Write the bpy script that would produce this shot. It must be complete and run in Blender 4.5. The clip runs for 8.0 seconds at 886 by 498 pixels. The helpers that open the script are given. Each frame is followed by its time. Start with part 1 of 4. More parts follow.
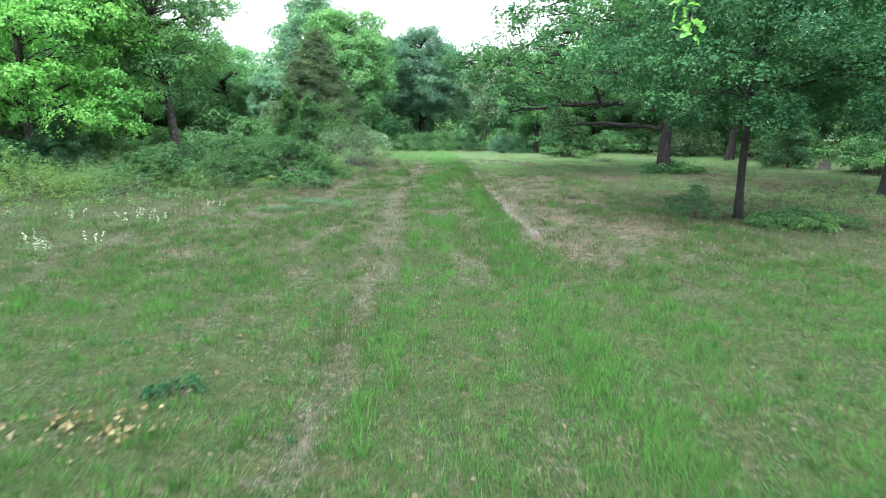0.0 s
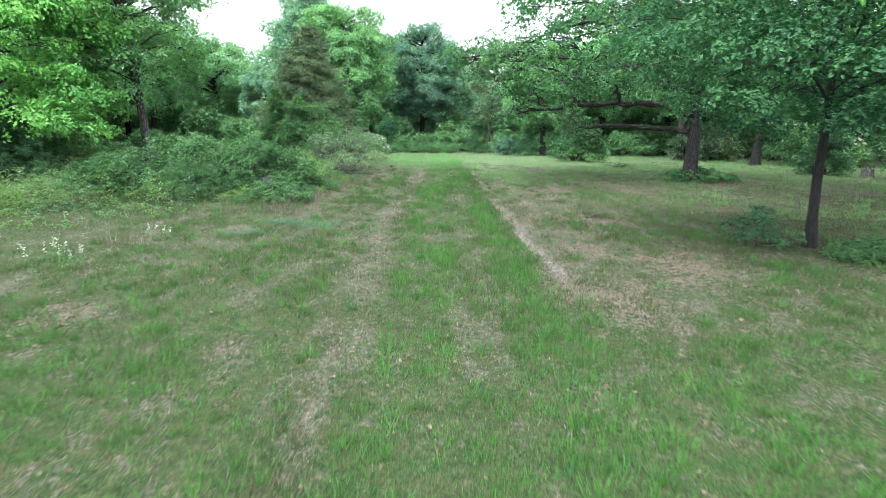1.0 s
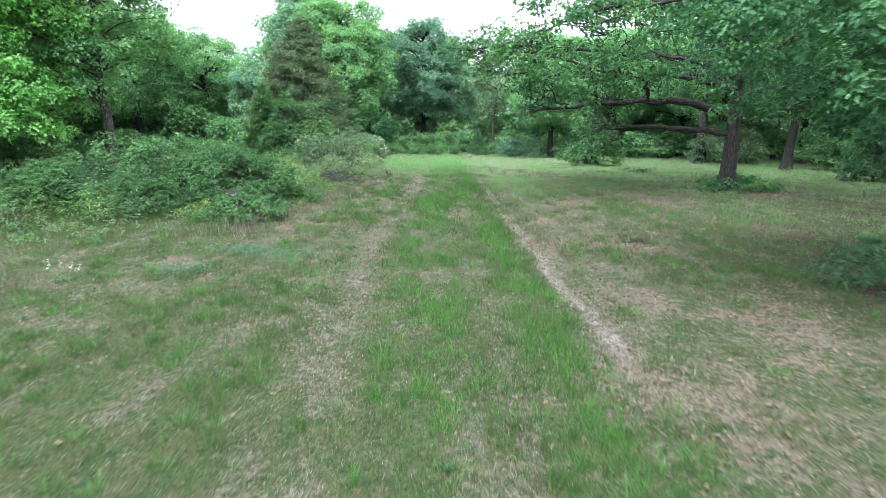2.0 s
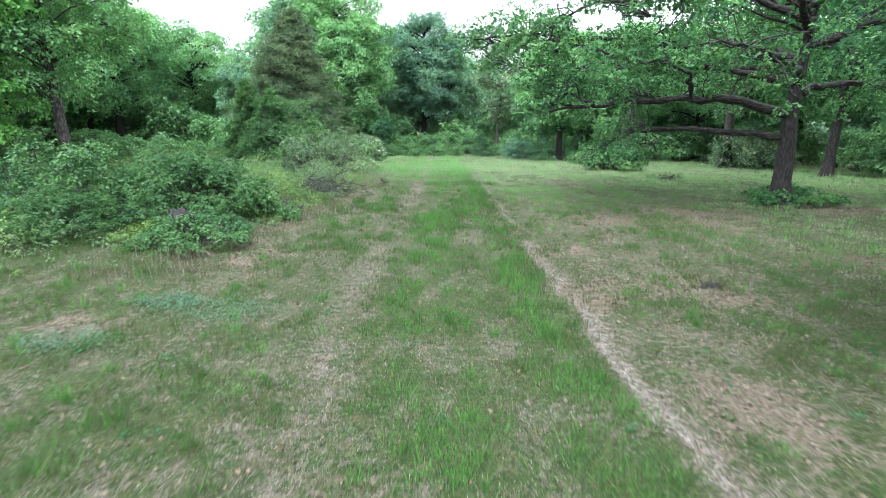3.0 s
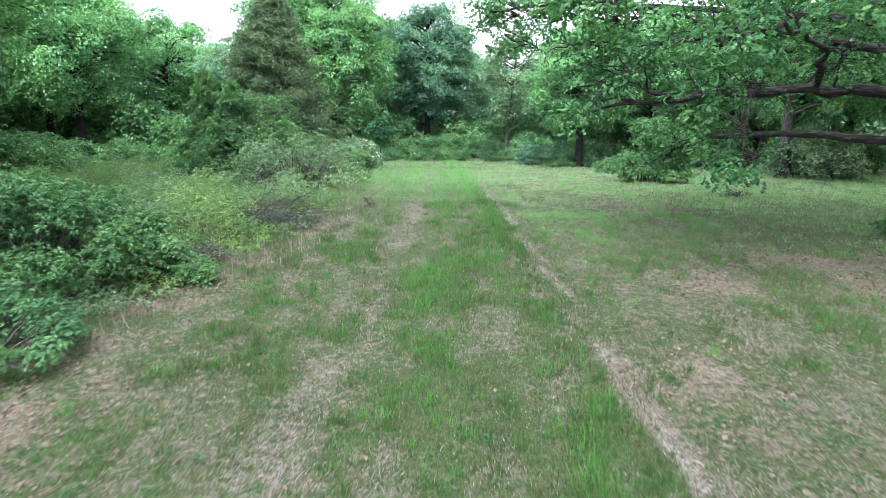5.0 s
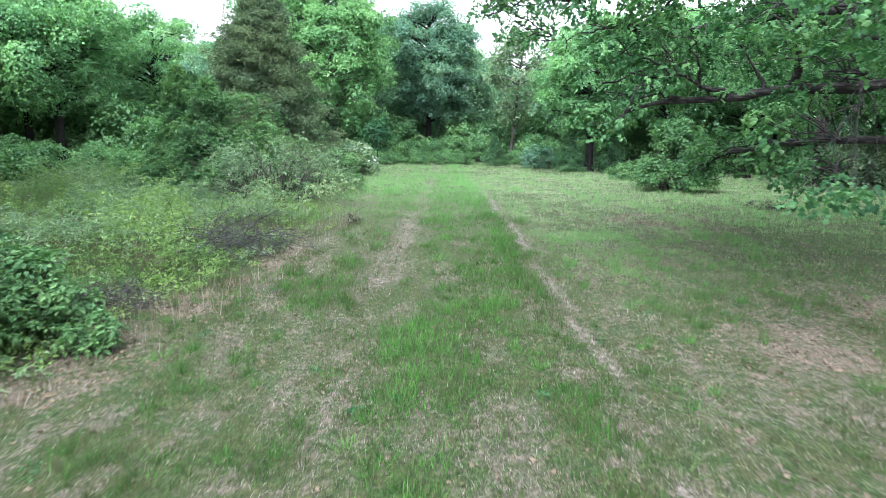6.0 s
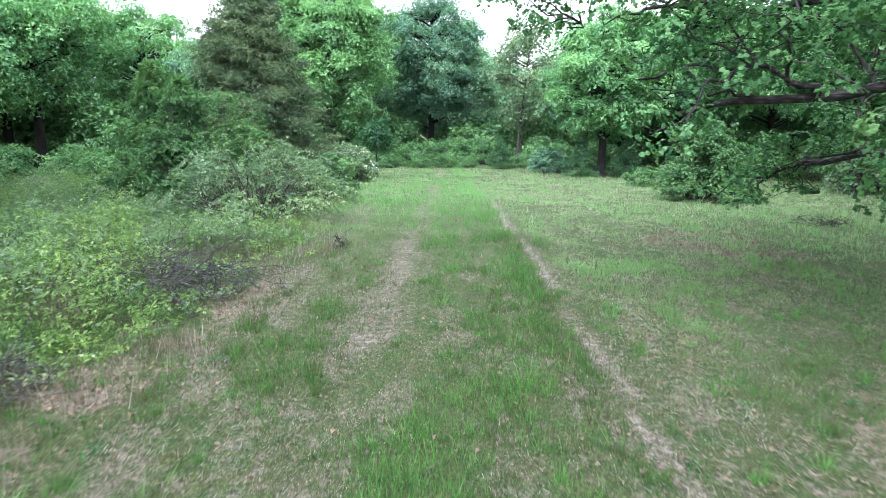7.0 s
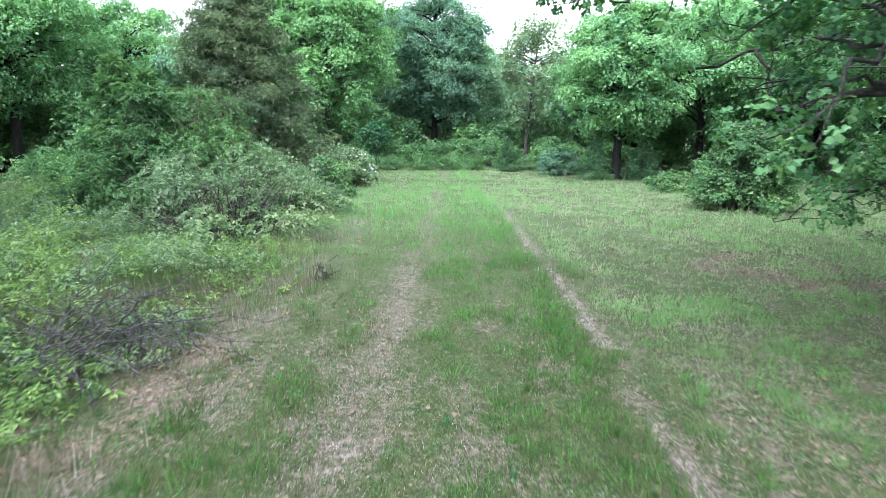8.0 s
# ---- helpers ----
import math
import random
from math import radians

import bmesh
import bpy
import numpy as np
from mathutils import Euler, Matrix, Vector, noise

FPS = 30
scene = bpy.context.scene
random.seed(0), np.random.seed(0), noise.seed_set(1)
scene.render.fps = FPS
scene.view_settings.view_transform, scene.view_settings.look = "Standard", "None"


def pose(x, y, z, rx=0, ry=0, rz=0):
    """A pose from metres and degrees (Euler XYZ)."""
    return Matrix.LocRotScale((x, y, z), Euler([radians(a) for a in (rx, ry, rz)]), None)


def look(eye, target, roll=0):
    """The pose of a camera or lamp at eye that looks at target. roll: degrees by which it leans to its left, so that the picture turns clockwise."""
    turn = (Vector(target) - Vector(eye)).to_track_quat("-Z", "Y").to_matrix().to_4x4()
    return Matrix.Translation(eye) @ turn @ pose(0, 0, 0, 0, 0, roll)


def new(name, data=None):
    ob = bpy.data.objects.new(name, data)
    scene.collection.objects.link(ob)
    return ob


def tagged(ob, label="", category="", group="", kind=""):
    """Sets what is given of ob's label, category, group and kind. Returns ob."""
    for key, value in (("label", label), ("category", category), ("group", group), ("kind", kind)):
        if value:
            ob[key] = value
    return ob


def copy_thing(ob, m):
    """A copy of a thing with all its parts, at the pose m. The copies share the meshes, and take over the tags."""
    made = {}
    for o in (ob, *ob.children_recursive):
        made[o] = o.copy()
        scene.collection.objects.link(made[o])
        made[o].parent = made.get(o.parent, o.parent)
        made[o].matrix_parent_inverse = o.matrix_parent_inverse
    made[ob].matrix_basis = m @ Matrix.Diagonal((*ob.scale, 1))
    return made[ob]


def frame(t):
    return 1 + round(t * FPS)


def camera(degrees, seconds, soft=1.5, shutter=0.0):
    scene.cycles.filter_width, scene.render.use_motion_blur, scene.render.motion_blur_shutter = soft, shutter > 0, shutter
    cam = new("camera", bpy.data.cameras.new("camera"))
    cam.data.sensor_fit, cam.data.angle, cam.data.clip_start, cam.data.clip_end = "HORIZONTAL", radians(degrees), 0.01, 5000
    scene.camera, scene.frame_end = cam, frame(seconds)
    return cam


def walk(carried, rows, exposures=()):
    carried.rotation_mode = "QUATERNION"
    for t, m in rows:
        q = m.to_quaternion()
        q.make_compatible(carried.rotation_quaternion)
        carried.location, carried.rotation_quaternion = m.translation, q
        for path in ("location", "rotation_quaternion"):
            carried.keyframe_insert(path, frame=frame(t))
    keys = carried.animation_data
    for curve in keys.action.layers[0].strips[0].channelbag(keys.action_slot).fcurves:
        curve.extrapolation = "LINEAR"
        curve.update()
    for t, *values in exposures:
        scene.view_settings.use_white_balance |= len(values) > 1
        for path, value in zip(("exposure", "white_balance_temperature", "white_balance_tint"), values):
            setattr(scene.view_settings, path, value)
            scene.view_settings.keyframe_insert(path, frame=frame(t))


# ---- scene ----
cam = camera(72.0, 8.0, soft=0.8, shutter=0.4)
PATH = [
    (0, (0.236, 0.003, 2.047), (0.295, 1.958, 1.63), 0.4),
    (0.5, (0.304, 1.32, 2.087), (0.359, 3.275, 1.671), 0.4),
    (1, (0.375, 2.671, 2.123), (0.427, 4.626, 1.705), 0.4),
    (1.5, (0.429, 4.005, 2.135), (0.476, 5.96, 1.716), 0.4),
    (1.7, (0.446, 4.565, 2.134), (0.493, 6.52, 1.714), 0.4),
    (2.8, (0.434, 7.767, 2.151), (0.479, 9.722, 1.731), 0.6),
    (3, (0.431, 8.325, 2.15), (0.476, 10.28, 1.728), 0.6),
    (3.5, (0.418, 9.671, 2.136), (0.46, 11.626, 1.714), 0.6),
    (4, (0.429, 11.01, 2.13), (0.467, 12.966, 1.711), 0.7),
    (4.5, (0.469, 12.185, 2.127), (0.504, 14.14, 1.708), 0.7),
    (4.7, (0.494, 12.653, 2.126), (0.527, 14.608, 1.707), 0.7),
    (5.8, (0.642, 15.211, 2.115), (0.664, 17.167, 1.699), 0.7),
    (6, (0.65, 15.659, 2.121), (0.671, 17.616, 1.707), 0.8),
    (6.5, (0.646, 16.717, 2.15), (0.662, 18.674, 1.736), 0.8),
    (7, (0.633, 17.755, 2.176), (0.645, 19.712, 1.763), 0.8),
    (7.5, (0.607, 18.781, 2.179), (0.614, 20.737, 1.765), 0.7),
    (8, (0.556, 19.891, 2.175), (0.559, 21.847, 1.761), 0.7),
]
walk(cam, [(t, look(eye, target, roll)) for t, eye, target, roll in PATH],
     [(0.0, 2.31, 6050, 6), (1.5, 2.33, 5950, 13), (4.5, 2.39, 5900, 14), (8.0, 2.47, 5800, 19)])

# ---- light: bright overcast sky ----
world = bpy.data.worlds.new("world")
scene.world = world
world.use_nodes = True
wn, wl = world.node_tree.nodes, world.node_tree.links
sky = wn.new("ShaderNodeTexSky")
sky.sky_type, sky.sun_disc = "NISHITA", False
sky.sun_elevation, sky.sun_rotation = radians(65), radians(207)
sky.dust_density, sky.ozone_density, sky.air_density = 4.0, 1.0, 1.0
veil = wn.new("ShaderNodeHueSaturation")
veil.inputs["Saturation"].default_value = 0.12
wl.new(sky.outputs["Color"], veil.inputs["Color"])
wl.new(veil.outputs["Color"], wn["Background"].inputs["Color"])
wn["Background"].inputs["Strength"].default_value = 0.15

sun = new("sun", bpy.data.lights.new("sun", "SUN"))
sun.data.energy, sun.data.angle, sun.data.color = 0.85, radians(55), (1.0, 0.97, 0.92)
sun.matrix_world = look((-12.7, -25, 60), (0, 0, 0))


# ---- materials ----
def shader(name):
    mat = bpy.data.materials.new(name)
    mat.use_nodes = True
    nodes, links = mat.node_tree.nodes, mat.node_tree.links
    return mat, nodes, links, nodes["Principled BSDF"]


def ramp(nodes, links, source, stops):
    node = nodes.new("ShaderNodeValToRGB")
    els = node.color_ramp.elements
    while len(els) < len(stops):
        els.new(0.5)
    for el, (at, colour) in zip(els, stops):
        el.position, el.color = at, (*colour, 1)
    links.new(source, node.inputs["Fac"])
    return node.outputs["Color"]


def noise_node(nodes, links, scale, detail=4.0, rough=0.55):
    coord = nodes.new("ShaderNodeTexCoord")
    node = nodes.new("ShaderNodeTexNoise")
    node.inputs["Scale"].default_value, node.inputs["Detail"].default_value = scale, detail
    node.inputs["Roughness"].default_value = rough
    links.new(coord.outputs["Object"], node.inputs["Vector"])
    return node.outputs["Fac"]


def blend(nodes, links, fac, a, b, kind="MIX"):
    node = nodes.new("ShaderNodeMix")
    node.data_type, node.blend_type = "RGBA", kind
    for sock, value in ((node.inputs["Factor"], fac), (node.inputs["A"], a), (node.inputs["B"], b)):
        if isinstance(value, (float, int)):
            sock.default_value = value
        elif isinstance(value, tuple):
            sock.default_value = (*value, 1)
        else:
            links.new(value, sock)
    return node.outputs["Result"]


def attribute(nodes, name):
    node = nodes.new("ShaderNodeAttribute")
    node.attribute_name = name
    return node.outputs["Fac"]


def muted(colour, grey=0.08):
    """The colour drawn a little towards its own grey."""
    luma = 0.25 * colour[0] + 0.65 * colour[1] + 0.10 * colour[2]
    return tuple(c * (1 - grey) + luma * grey for c in colour)


def leaf_material(name, dark, mid, light, patch=0.6, through_light=0.34, rough=0.6, spec=0.15):
    """Foliage: every leaf has its own tone, every spray too, and whole boughs drift in hue."""
    mat, nodes, links, bsdf = shader(name)
    geo = nodes.new("ShaderNodeNewGeometry")
    each = nodes.new("ShaderNodeMath")
    each.operation = "MULTIPLY_ADD"
    links.new(geo.outputs["Random Per Island"], each.inputs[0])
    each.inputs[1].default_value, each.inputs[2].default_value = 0.5, 0.25
    tone = nodes.new("ShaderNodeMath")
    tone.operation, tone.use_clamp = "ADD", True
    links.new(each.outputs["Value"], tone.inputs[0])
    links.new(attribute(nodes, "sprig"), tone.inputs[1])
    col = ramp(nodes, links, tone.outputs["Value"], [(0.0, muted(dark)), (0.5, muted(mid)), (1.0, muted(light))])
    drift = ramp(nodes, links, noise_node(nodes, links, patch, 3.0), [(0.3, (0.72, 0.80, 0.85)), (0.7, (1.2, 1.15, 0.9))])
    col = blend(nodes, links, 0.8, col, drift, "MULTIPLY")
    links.new(col, bsdf.inputs["Base Color"])
    bsdf.inputs["Roughness"].default_value = rough
    bsdf.inputs["Specular IOR Level"].default_value = spec
    glow = nodes.new("ShaderNodeBsdfTranslucent")
    links.new(blend(nodes, links, 1.0, col, (1.1, 1.25, 0.7), "MULTIPLY"), glow.inputs["Color"])
    mix = nodes.new("ShaderNodeMixShader")
    mix.inputs["Fac"].default_value = through_light
    links.new(bsdf.outputs["BSDF"], mix.inputs[1])
    links.new(glow.outputs["BSDF"], mix.inputs[2])
    links.new(mix.outputs["Shader"], nodes["Material Output"].inputs["Surface"])
    return mat


def bark_material(name, dark, light, lichen=(0.3, 0.32, 0.27), lichen_at=0.68, stretch=(1, 1, 0.22)):
    mat, nodes, links, bsdf = shader(name)
    coord = nodes.new("ShaderNodeTexCoord")
    mapping = nodes.new("ShaderNodeMapping")
    mapping.inputs["Scale"].default_value = stretch
    links.new(coord.outputs["Object"], mapping.inputs["Vector"])
    ridge = nodes.new("ShaderNodeTexVoronoi")
    ridge.inputs["Scale"].default_value = 26
    links.new(mapping.outputs["Vector"], ridge.inputs["Vector"])
    col = ramp(nodes, links, ridge.outputs["Distance"], [(0.1, light), (0.6, dark)])
    spots = ramp(nodes, links, noise_node(nodes, links, 5.0, 6.0), [(lichen_at, (0, 0, 0)), (lichen_at + 0.1, (1, 1, 1))])
    col = blend(nodes, links, spots, col, lichen)
    links.new(col, bsdf.inputs["Base Color"])
    bsdf.inputs["Roughness"].default_value = 0.9
    bump = nodes.new("ShaderNodeBump")
    bump.inputs["Strength"].default_value, bump.inputs["Distance"].default_value = 0.8, 0.02
    bump.invert = True
    links.new(ridge.outputs["Distance"], bump.inputs["Height"])
    links.new(bump.outputs["Normal"], bsdf.inputs["Normal"])
    return mat


OAK_LEAF = leaf_material("oak_leaf", (0.023, 0.083, 0.034), (0.056, 0.168, 0.060), (0.126, 0.272, 0.098))
DARK_LEAF = leaf_material("dark_leaf", (0.015, 0.065, 0.032), (0.034, 0.117, 0.049), (0.066, 0.182, 0.074))
BRIGHT_LEAF = leaf_material("bright_leaf", (0.089, 0.267, 0.061), (0.159, 0.415, 0.094), (0.262, 0.554, 0.144))
LIGHT_LEAF = leaf_material("light_leaf", (0.083, 0.212, 0.088), (0.142, 0.320, 0.128), (0.220, 0.433, 0.184))
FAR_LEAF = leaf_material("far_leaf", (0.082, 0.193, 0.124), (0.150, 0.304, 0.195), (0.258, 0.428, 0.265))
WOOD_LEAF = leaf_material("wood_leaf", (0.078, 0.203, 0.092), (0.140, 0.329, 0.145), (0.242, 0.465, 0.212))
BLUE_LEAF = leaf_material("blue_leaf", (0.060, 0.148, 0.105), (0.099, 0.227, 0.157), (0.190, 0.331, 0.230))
CEDAR_LEAF = leaf_material("cedar_leaf", (0.065, 0.116, 0.069), (0.105, 0.168, 0.090), (0.168, 0.224, 0.125), rough=0.8, through_light=0.15)
YOUNG_CEDAR = leaf_material("young_cedar_leaf", (0.035, 0.10, 0.05), (0.065, 0.16, 0.075), (0.11, 0.22, 0.11), rough=0.75, through_light=0.2)
SHRUB_LEAF = leaf_material("shrub_leaf", (0.046, 0.124, 0.052), (0.079, 0.184, 0.072), (0.138, 0.262, 0.103))
HEDGE_LEAF = leaf_material("hedge_leaf", (0.050, 0.133, 0.057), (0.090, 0.211, 0.086), (0.155, 0.305, 0.129))
THICKET_LEAF = leaf_material("thicket_leaf", (0.031, 0.090, 0.038), (0.058, 0.146, 0.058), (0.108, 0.221, 0.086))
PALE_LEAF = leaf_material("pale_leaf", (0.071, 0.147, 0.076), (0.128, 0.218, 0.123), (0.237, 0.328, 0.209))
WEED_LEAF = leaf_material("weed_leaf", (0.065, 0.135, 0.045), (0.13, 0.235, 0.07), (0.21, 0.33, 0.105))
CLOVER_LEAF = leaf_material("clover_leaf", (0.05, 0.115, 0.07), (0.08, 0.165, 0.105), (0.12, 0.22, 0.15))
DRY_LEAF = leaf_material("dry_leaf", (0.05, 0.038, 0.028), (0.125, 0.098, 0.073), (0.21, 0.17, 0.13), through_light=0.1, rough=0.8)
TAN_LEAF = leaf_material("tan_leaf", (0.09, 0.074, 0.038), (0.155, 0.132, 0.07), (0.23, 0.20, 0.115), through_light=0.15)
PETAL = leaf_material("petal", (0.4, 0.42, 0.42), (0.5, 0.52, 0.52), (0.62, 0.64, 0.64), through_light=0.3)
OAK_BARK = bark_material("oak_bark", (0.008, 0.007, 0.0065), (0.042, 0.038, 0.034), lichen=(0.14, 0.145, 0.13), lichen_at=0.66)
LIMB_BARK = bark_material("limb_bark", (0.008, 0.007, 0.0065), (0.05, 0.046, 0.041), lichen=(0.14, 0.145, 0.13), lichen_at=0.62, stretch=(0.2, 0.5, 1))
DARK_BARK = bark_material("dark_bark", (0.006, 0.0055, 0.005), (0.02, 0.018, 0.017), lichen_at=0.8)
GREY_BARK = bark_material("grey_bark", (0.035, 0.032, 0.028), (0.13, 0.12, 0.105))
STEM = bark_material("stem", (0.035, 0.031, 0.027), (0.11, 0.10, 0.09), lichen_at=0.9)
DEAD_WOOD = bark_material("dead_wood", (0.017, 0.018, 0.016), (0.072, 0.075, 0.067), lichen_at=0.9)
CUT_WOOD = bark_material("cut_wood", (0.35, 0.24, 0.13), (0.5, 0.37, 0.22), lichen_at=0.95)

# grass blades: tone runs from straw to lush green; uncut grass is paler than the mown track, and brighter still to
# offset tree shade
GRASS, _n, _l, _b = shader("grass")
_tone = attribute(_n, "tone")
_mown = ramp(_n, _l, _tone, [(0.0, (0.31, 0.29, 0.25)), (0.1, (0.17, 0.15, 0.115)), (0.26, (0.10, 0.098, 0.05)), (0.44, (0.055, 0.084, 0.028)), (0.68, (0.037, 0.106, 0.023)), (1.0, (0.092, 0.23, 0.05))])
_lit_meadow = ramp(_n, _l, _tone, [(0.0, (0.36, 0.36, 0.27)), (0.24, (0.30, 0.37, 0.21)), (0.46, (0.205, 0.34, 0.145)), (0.72, (0.15, 0.33, 0.10)), (1.0, (0.14, 0.34, 0.10))])
_c = blend(_n, _l, attribute(_n, "lit_meadow"), _mown, _lit_meadow)
_l.new(_c, _b.inputs["Base Color"])
_b.inputs["Roughness"].default_value = 0.6
_b.inputs["Specular IOR Level"].default_value = 0.12
_t = _n.new("ShaderNodeBsdfTranslucent")
_l.new(_c, _t.inputs["Color"])
_m = _n.new("ShaderNodeMixShader")
_m.inputs["Fac"].default_value = 0.42
_l.new(_b.outputs["BSDF"], _m.inputs[1])
_l.new(_t.outputs["BSDF"], _m.inputs[2])
_l.new(_m.outputs["Shader"], _n["Material Output"].inputs["Surface"])

# ground: thatch and moss under the grass, bare straw in the wheel tracks, brown leaf litter
GROUND, _n, _l, _b = shader("ground")
_fine = noise_node(_n, _l, 60.0, 6.0, 0.7)
_mid = noise_node(_n, _l, 4.0, 8.0, 0.72)
_clod = noise_node(_n, _l, 11.0, 7.0, 0.75)


def broken(value, low, high):
    """A soft field broken up by a fine grain, so that its edge frays."""
    grain = _n.new("ShaderNodeMath")
    grain.operation = "MULTIPLY_ADD"
    _l.new(_clod, grain.inputs[0])
    grain.inputs[1].default_value, grain.inputs[2].default_value = 2.2, -1.1
    add = _n.new("ShaderNodeMath")
    add.operation = "MULTIPLY_ADD"
    _l.new(value, add.inputs[0])
    add.inputs[1].default_value = 0.6
    _l.new(grain.outputs["Value"], add.inputs[2])
    return ramp(_n, _l, add.outputs["Value"], [(low, (0, 0, 0)), (high, (1, 1, 1))])


_green = ramp(_n, _l, _fine, [(0.36, (0.005, 0.012, 0.004)), (0.5, (0.022, 0.044, 0.013)), (0.7, (0.07, 0.11, 0.038))])
_dull = ramp(_n, _l, _fine, [(0.36, (0.012, 0.015, 0.006)), (0.52, (0.043, 0.052, 0.021)), (0.7, (0.115, 0.115, 0.055))])
_base = blend(_n, _l, ramp(_n, _l, _mid, [(0.42, (0, 0, 0)), (0.62, (1, 1, 1))]), _green, _dull)
_straw = ramp(_n, _l, _fine, [(0.36, (0.02, 0.018, 0.014)), (0.5, (0.085, 0.074, 0.06)), (0.7, (0.25, 0.225, 0.19))])
_leafy = ramp(_n, _l, noise_node(_n, _l, 42.0, 5.0, 0.8), [(0.34, (0.024, 0.019, 0.014)), (0.5, (0.092, 0.075, 0.058)), (0.68, (0.25, 0.215, 0.17))])
# random mottling that paints shaded gaps between tufts into the thatch colour
_base = blend(_n, _l, 1.0, _base, ramp(_n, _l, noise_node(_n, _l, 17.0, 5.0, 0.7), [(0.36, (0.7, 0.72, 0.7)), (0.5, (1, 1, 1)), (0.66, (1.3, 1.25, 1.2))]), "MULTIPLY")
_sward = ramp(_n, _l, _fine, [(0.34, (0.015, 0.033, 0.010)), (0.5, (0.038, 0.072, 0.023)), (0.7, (0.085, 0.125, 0.047))])
_base = blend(_n, _l, attribute(_n, "sward"), _base, _sward)
_c = blend(_n, _l, broken(attribute(_n, "bare"), 0.14, 0.6), _base, _straw)
_pale = ramp(_n, _l, _fine, [(0.34, (0.05, 0.047, 0.042)), (0.5, (0.18, 0.17, 0.152)), (0.7, (0.42, 0.405, 0.37))])
_c = blend(_n, _l, broken(attribute(_n, "bare"), 0.5, 0.85), _c, _pale)
_c = blend(_n, _l, broken(attribute(_n, "litter"), 0.12, 0.5), _c, _leafy)
_l.new(_c, _b.inputs["Base Color"])
_b.inputs["Roughness"].default_value = 0.95
_b.inputs["Specular IOR Level"].default_value = 0.15
_bump = _n.new("ShaderNodeBump")
_bump.inputs["Strength"].default_value, _bump.inputs["Distance"].default_value = 0.7, 0.03
_l.new(_fine, _bump.inputs["Height"])
_l.new(_bump.outputs["Normal"], _b.inputs["Normal"])


# ---- building helpers ----
def lattice(ix, iy, seed):
    h = (ix * 374761393 + iy * 668265263 + seed * 974711) & 0xFFFFFFFF
    h = ((h ^ (h >> 13)) * 1274126177) & 0xFFFFFFFF
    return ((h ^ (h >> 16)) & 0xFFFF) / 65535.0


def value_noise(x, y, size, seed):
    x, y = np.asarray(x, float) / size, np.asarray(y, float) / size
    ix, iy = np.floor(x).astype(np.int64), np.floor(y).astype(np.int64)
    fx, fy = x - ix, y - iy
    fx, fy = fx * fx * (3 - 2 * fx), fy * fy * (3 - 2 * fy)
    a, b = lattice(ix, iy, seed), lattice(ix + 1, iy, seed)
    c, d = lattice(ix, iy + 1, seed), lattice(ix + 1, iy + 1, seed)
    return (a * (1 - fx) + b * fx) * (1 - fy) + (c * (1 - fx) + d * fx) * fy


def fbm(x, y, size, seed, octaves=4):
    total, weight = 0.0, 0.0
    for k in range(octaves):
        w = 0.55 ** k
        total, weight = total + w * value_noise(x, y, size / 2 ** k, seed + k), weight + w
    return total / weight


def smooth(v, lo, hi):
    v = np.clip((v - lo) / (hi - lo), 0, 1)
    return v * v * (3 - 2 * v)


def array_mesh(name, verts, faces, mat, attributes=None, rounded=False):
    """A mesh from arrays of places and of faces that all have the same number of corners."""
    verts, faces = np.ascontiguousarray(verts, np.float32), np.ascontiguousarray(faces, np.int32)
    me = bpy.data.meshes.new(name)
    me.vertices.add(len(verts))
    me.vertices.foreach_set("co", verts.ravel())
    me.loops.add(faces.size)
    me.loops.foreach_set("vertex_index", faces.ravel())
    me.polygons.add(len(faces))
    me.polygons.foreach_set("loop_start", np.arange(0, faces.size, faces.shape[1], dtype=np.int32))
    me.update(calc_edges=True)
    me.polygons.foreach_set("use_smooth", np.full(len(faces), rounded))
    for key, values in (attributes or {}).items():
        me.attributes.new(key, "FLOAT", "POINT").data.foreach_set("value", np.ascontiguousarray(values, np.float32))
    me.materials.append(mat)
    return me


def part(name, mesh, parent, label=""):
    ob = new(name, mesh)
    ob.parent = parent
    return tagged(ob, label)


def thing(name, x, y, z, label, category, group="", kind=""):
    ob = new(name)
    ob.location = (x, y, z)
    return tagged(ob, label, category, group, kind)


def unit(v):
    return v / np.maximum(np.linalg.norm(v, axis=-1, keepdims=True), 1e-9)


def strand(points, radii, sides=6):
    """A tapering tube along a bent line: places and quads."""
    p, r = np.asarray(points, float), np.asarray(radii, float)
    if r[-1] > 0.02:
        p = np.concatenate([p, p[-1:] + (p[-1:] - p[-2:-1]) * 0.02])
        r = np.concatenate([r, [0.001]])
    d = unit(np.gradient(p, axis=0))
    ref = np.where(np.abs(d[:, 2:3]) > 0.85, np.array([[1.0, 0, 0]]), np.array([[0, 0, 1.0]]))
    ref = np.repeat(ref[:1], len(p), 0)
    a = unit(np.cross(d, ref))
    b = np.cross(d, a)
    ang = np.arange(sides) * 2 * math.pi / sides
    ring = (a[:, None] * np.cos(ang)[None, :, None] + b[:, None] * np.sin(ang)[None, :, None]) * r[:, None, None]
    v = (p[:, None] + ring).reshape(-1, 3)
    i, k = np.meshgrid(np.arange(len(p) - 1), np.arange(sides), indexing="ij")
    n = (k + 1) % sides
    f = np.stack([i * sides + k, i * sides + n, (i + 1) * sides + n, (i + 1) * sides + k], -1).reshape(-1, 4)
    return v, f


def gather(pieces):
    vs, fs, at = [], [], 0
    for v, f in pieces:
        vs.append(v)
        fs.append(f + at)
        at += len(v)
    return np.concatenate(vs), np.concatenate(fs)


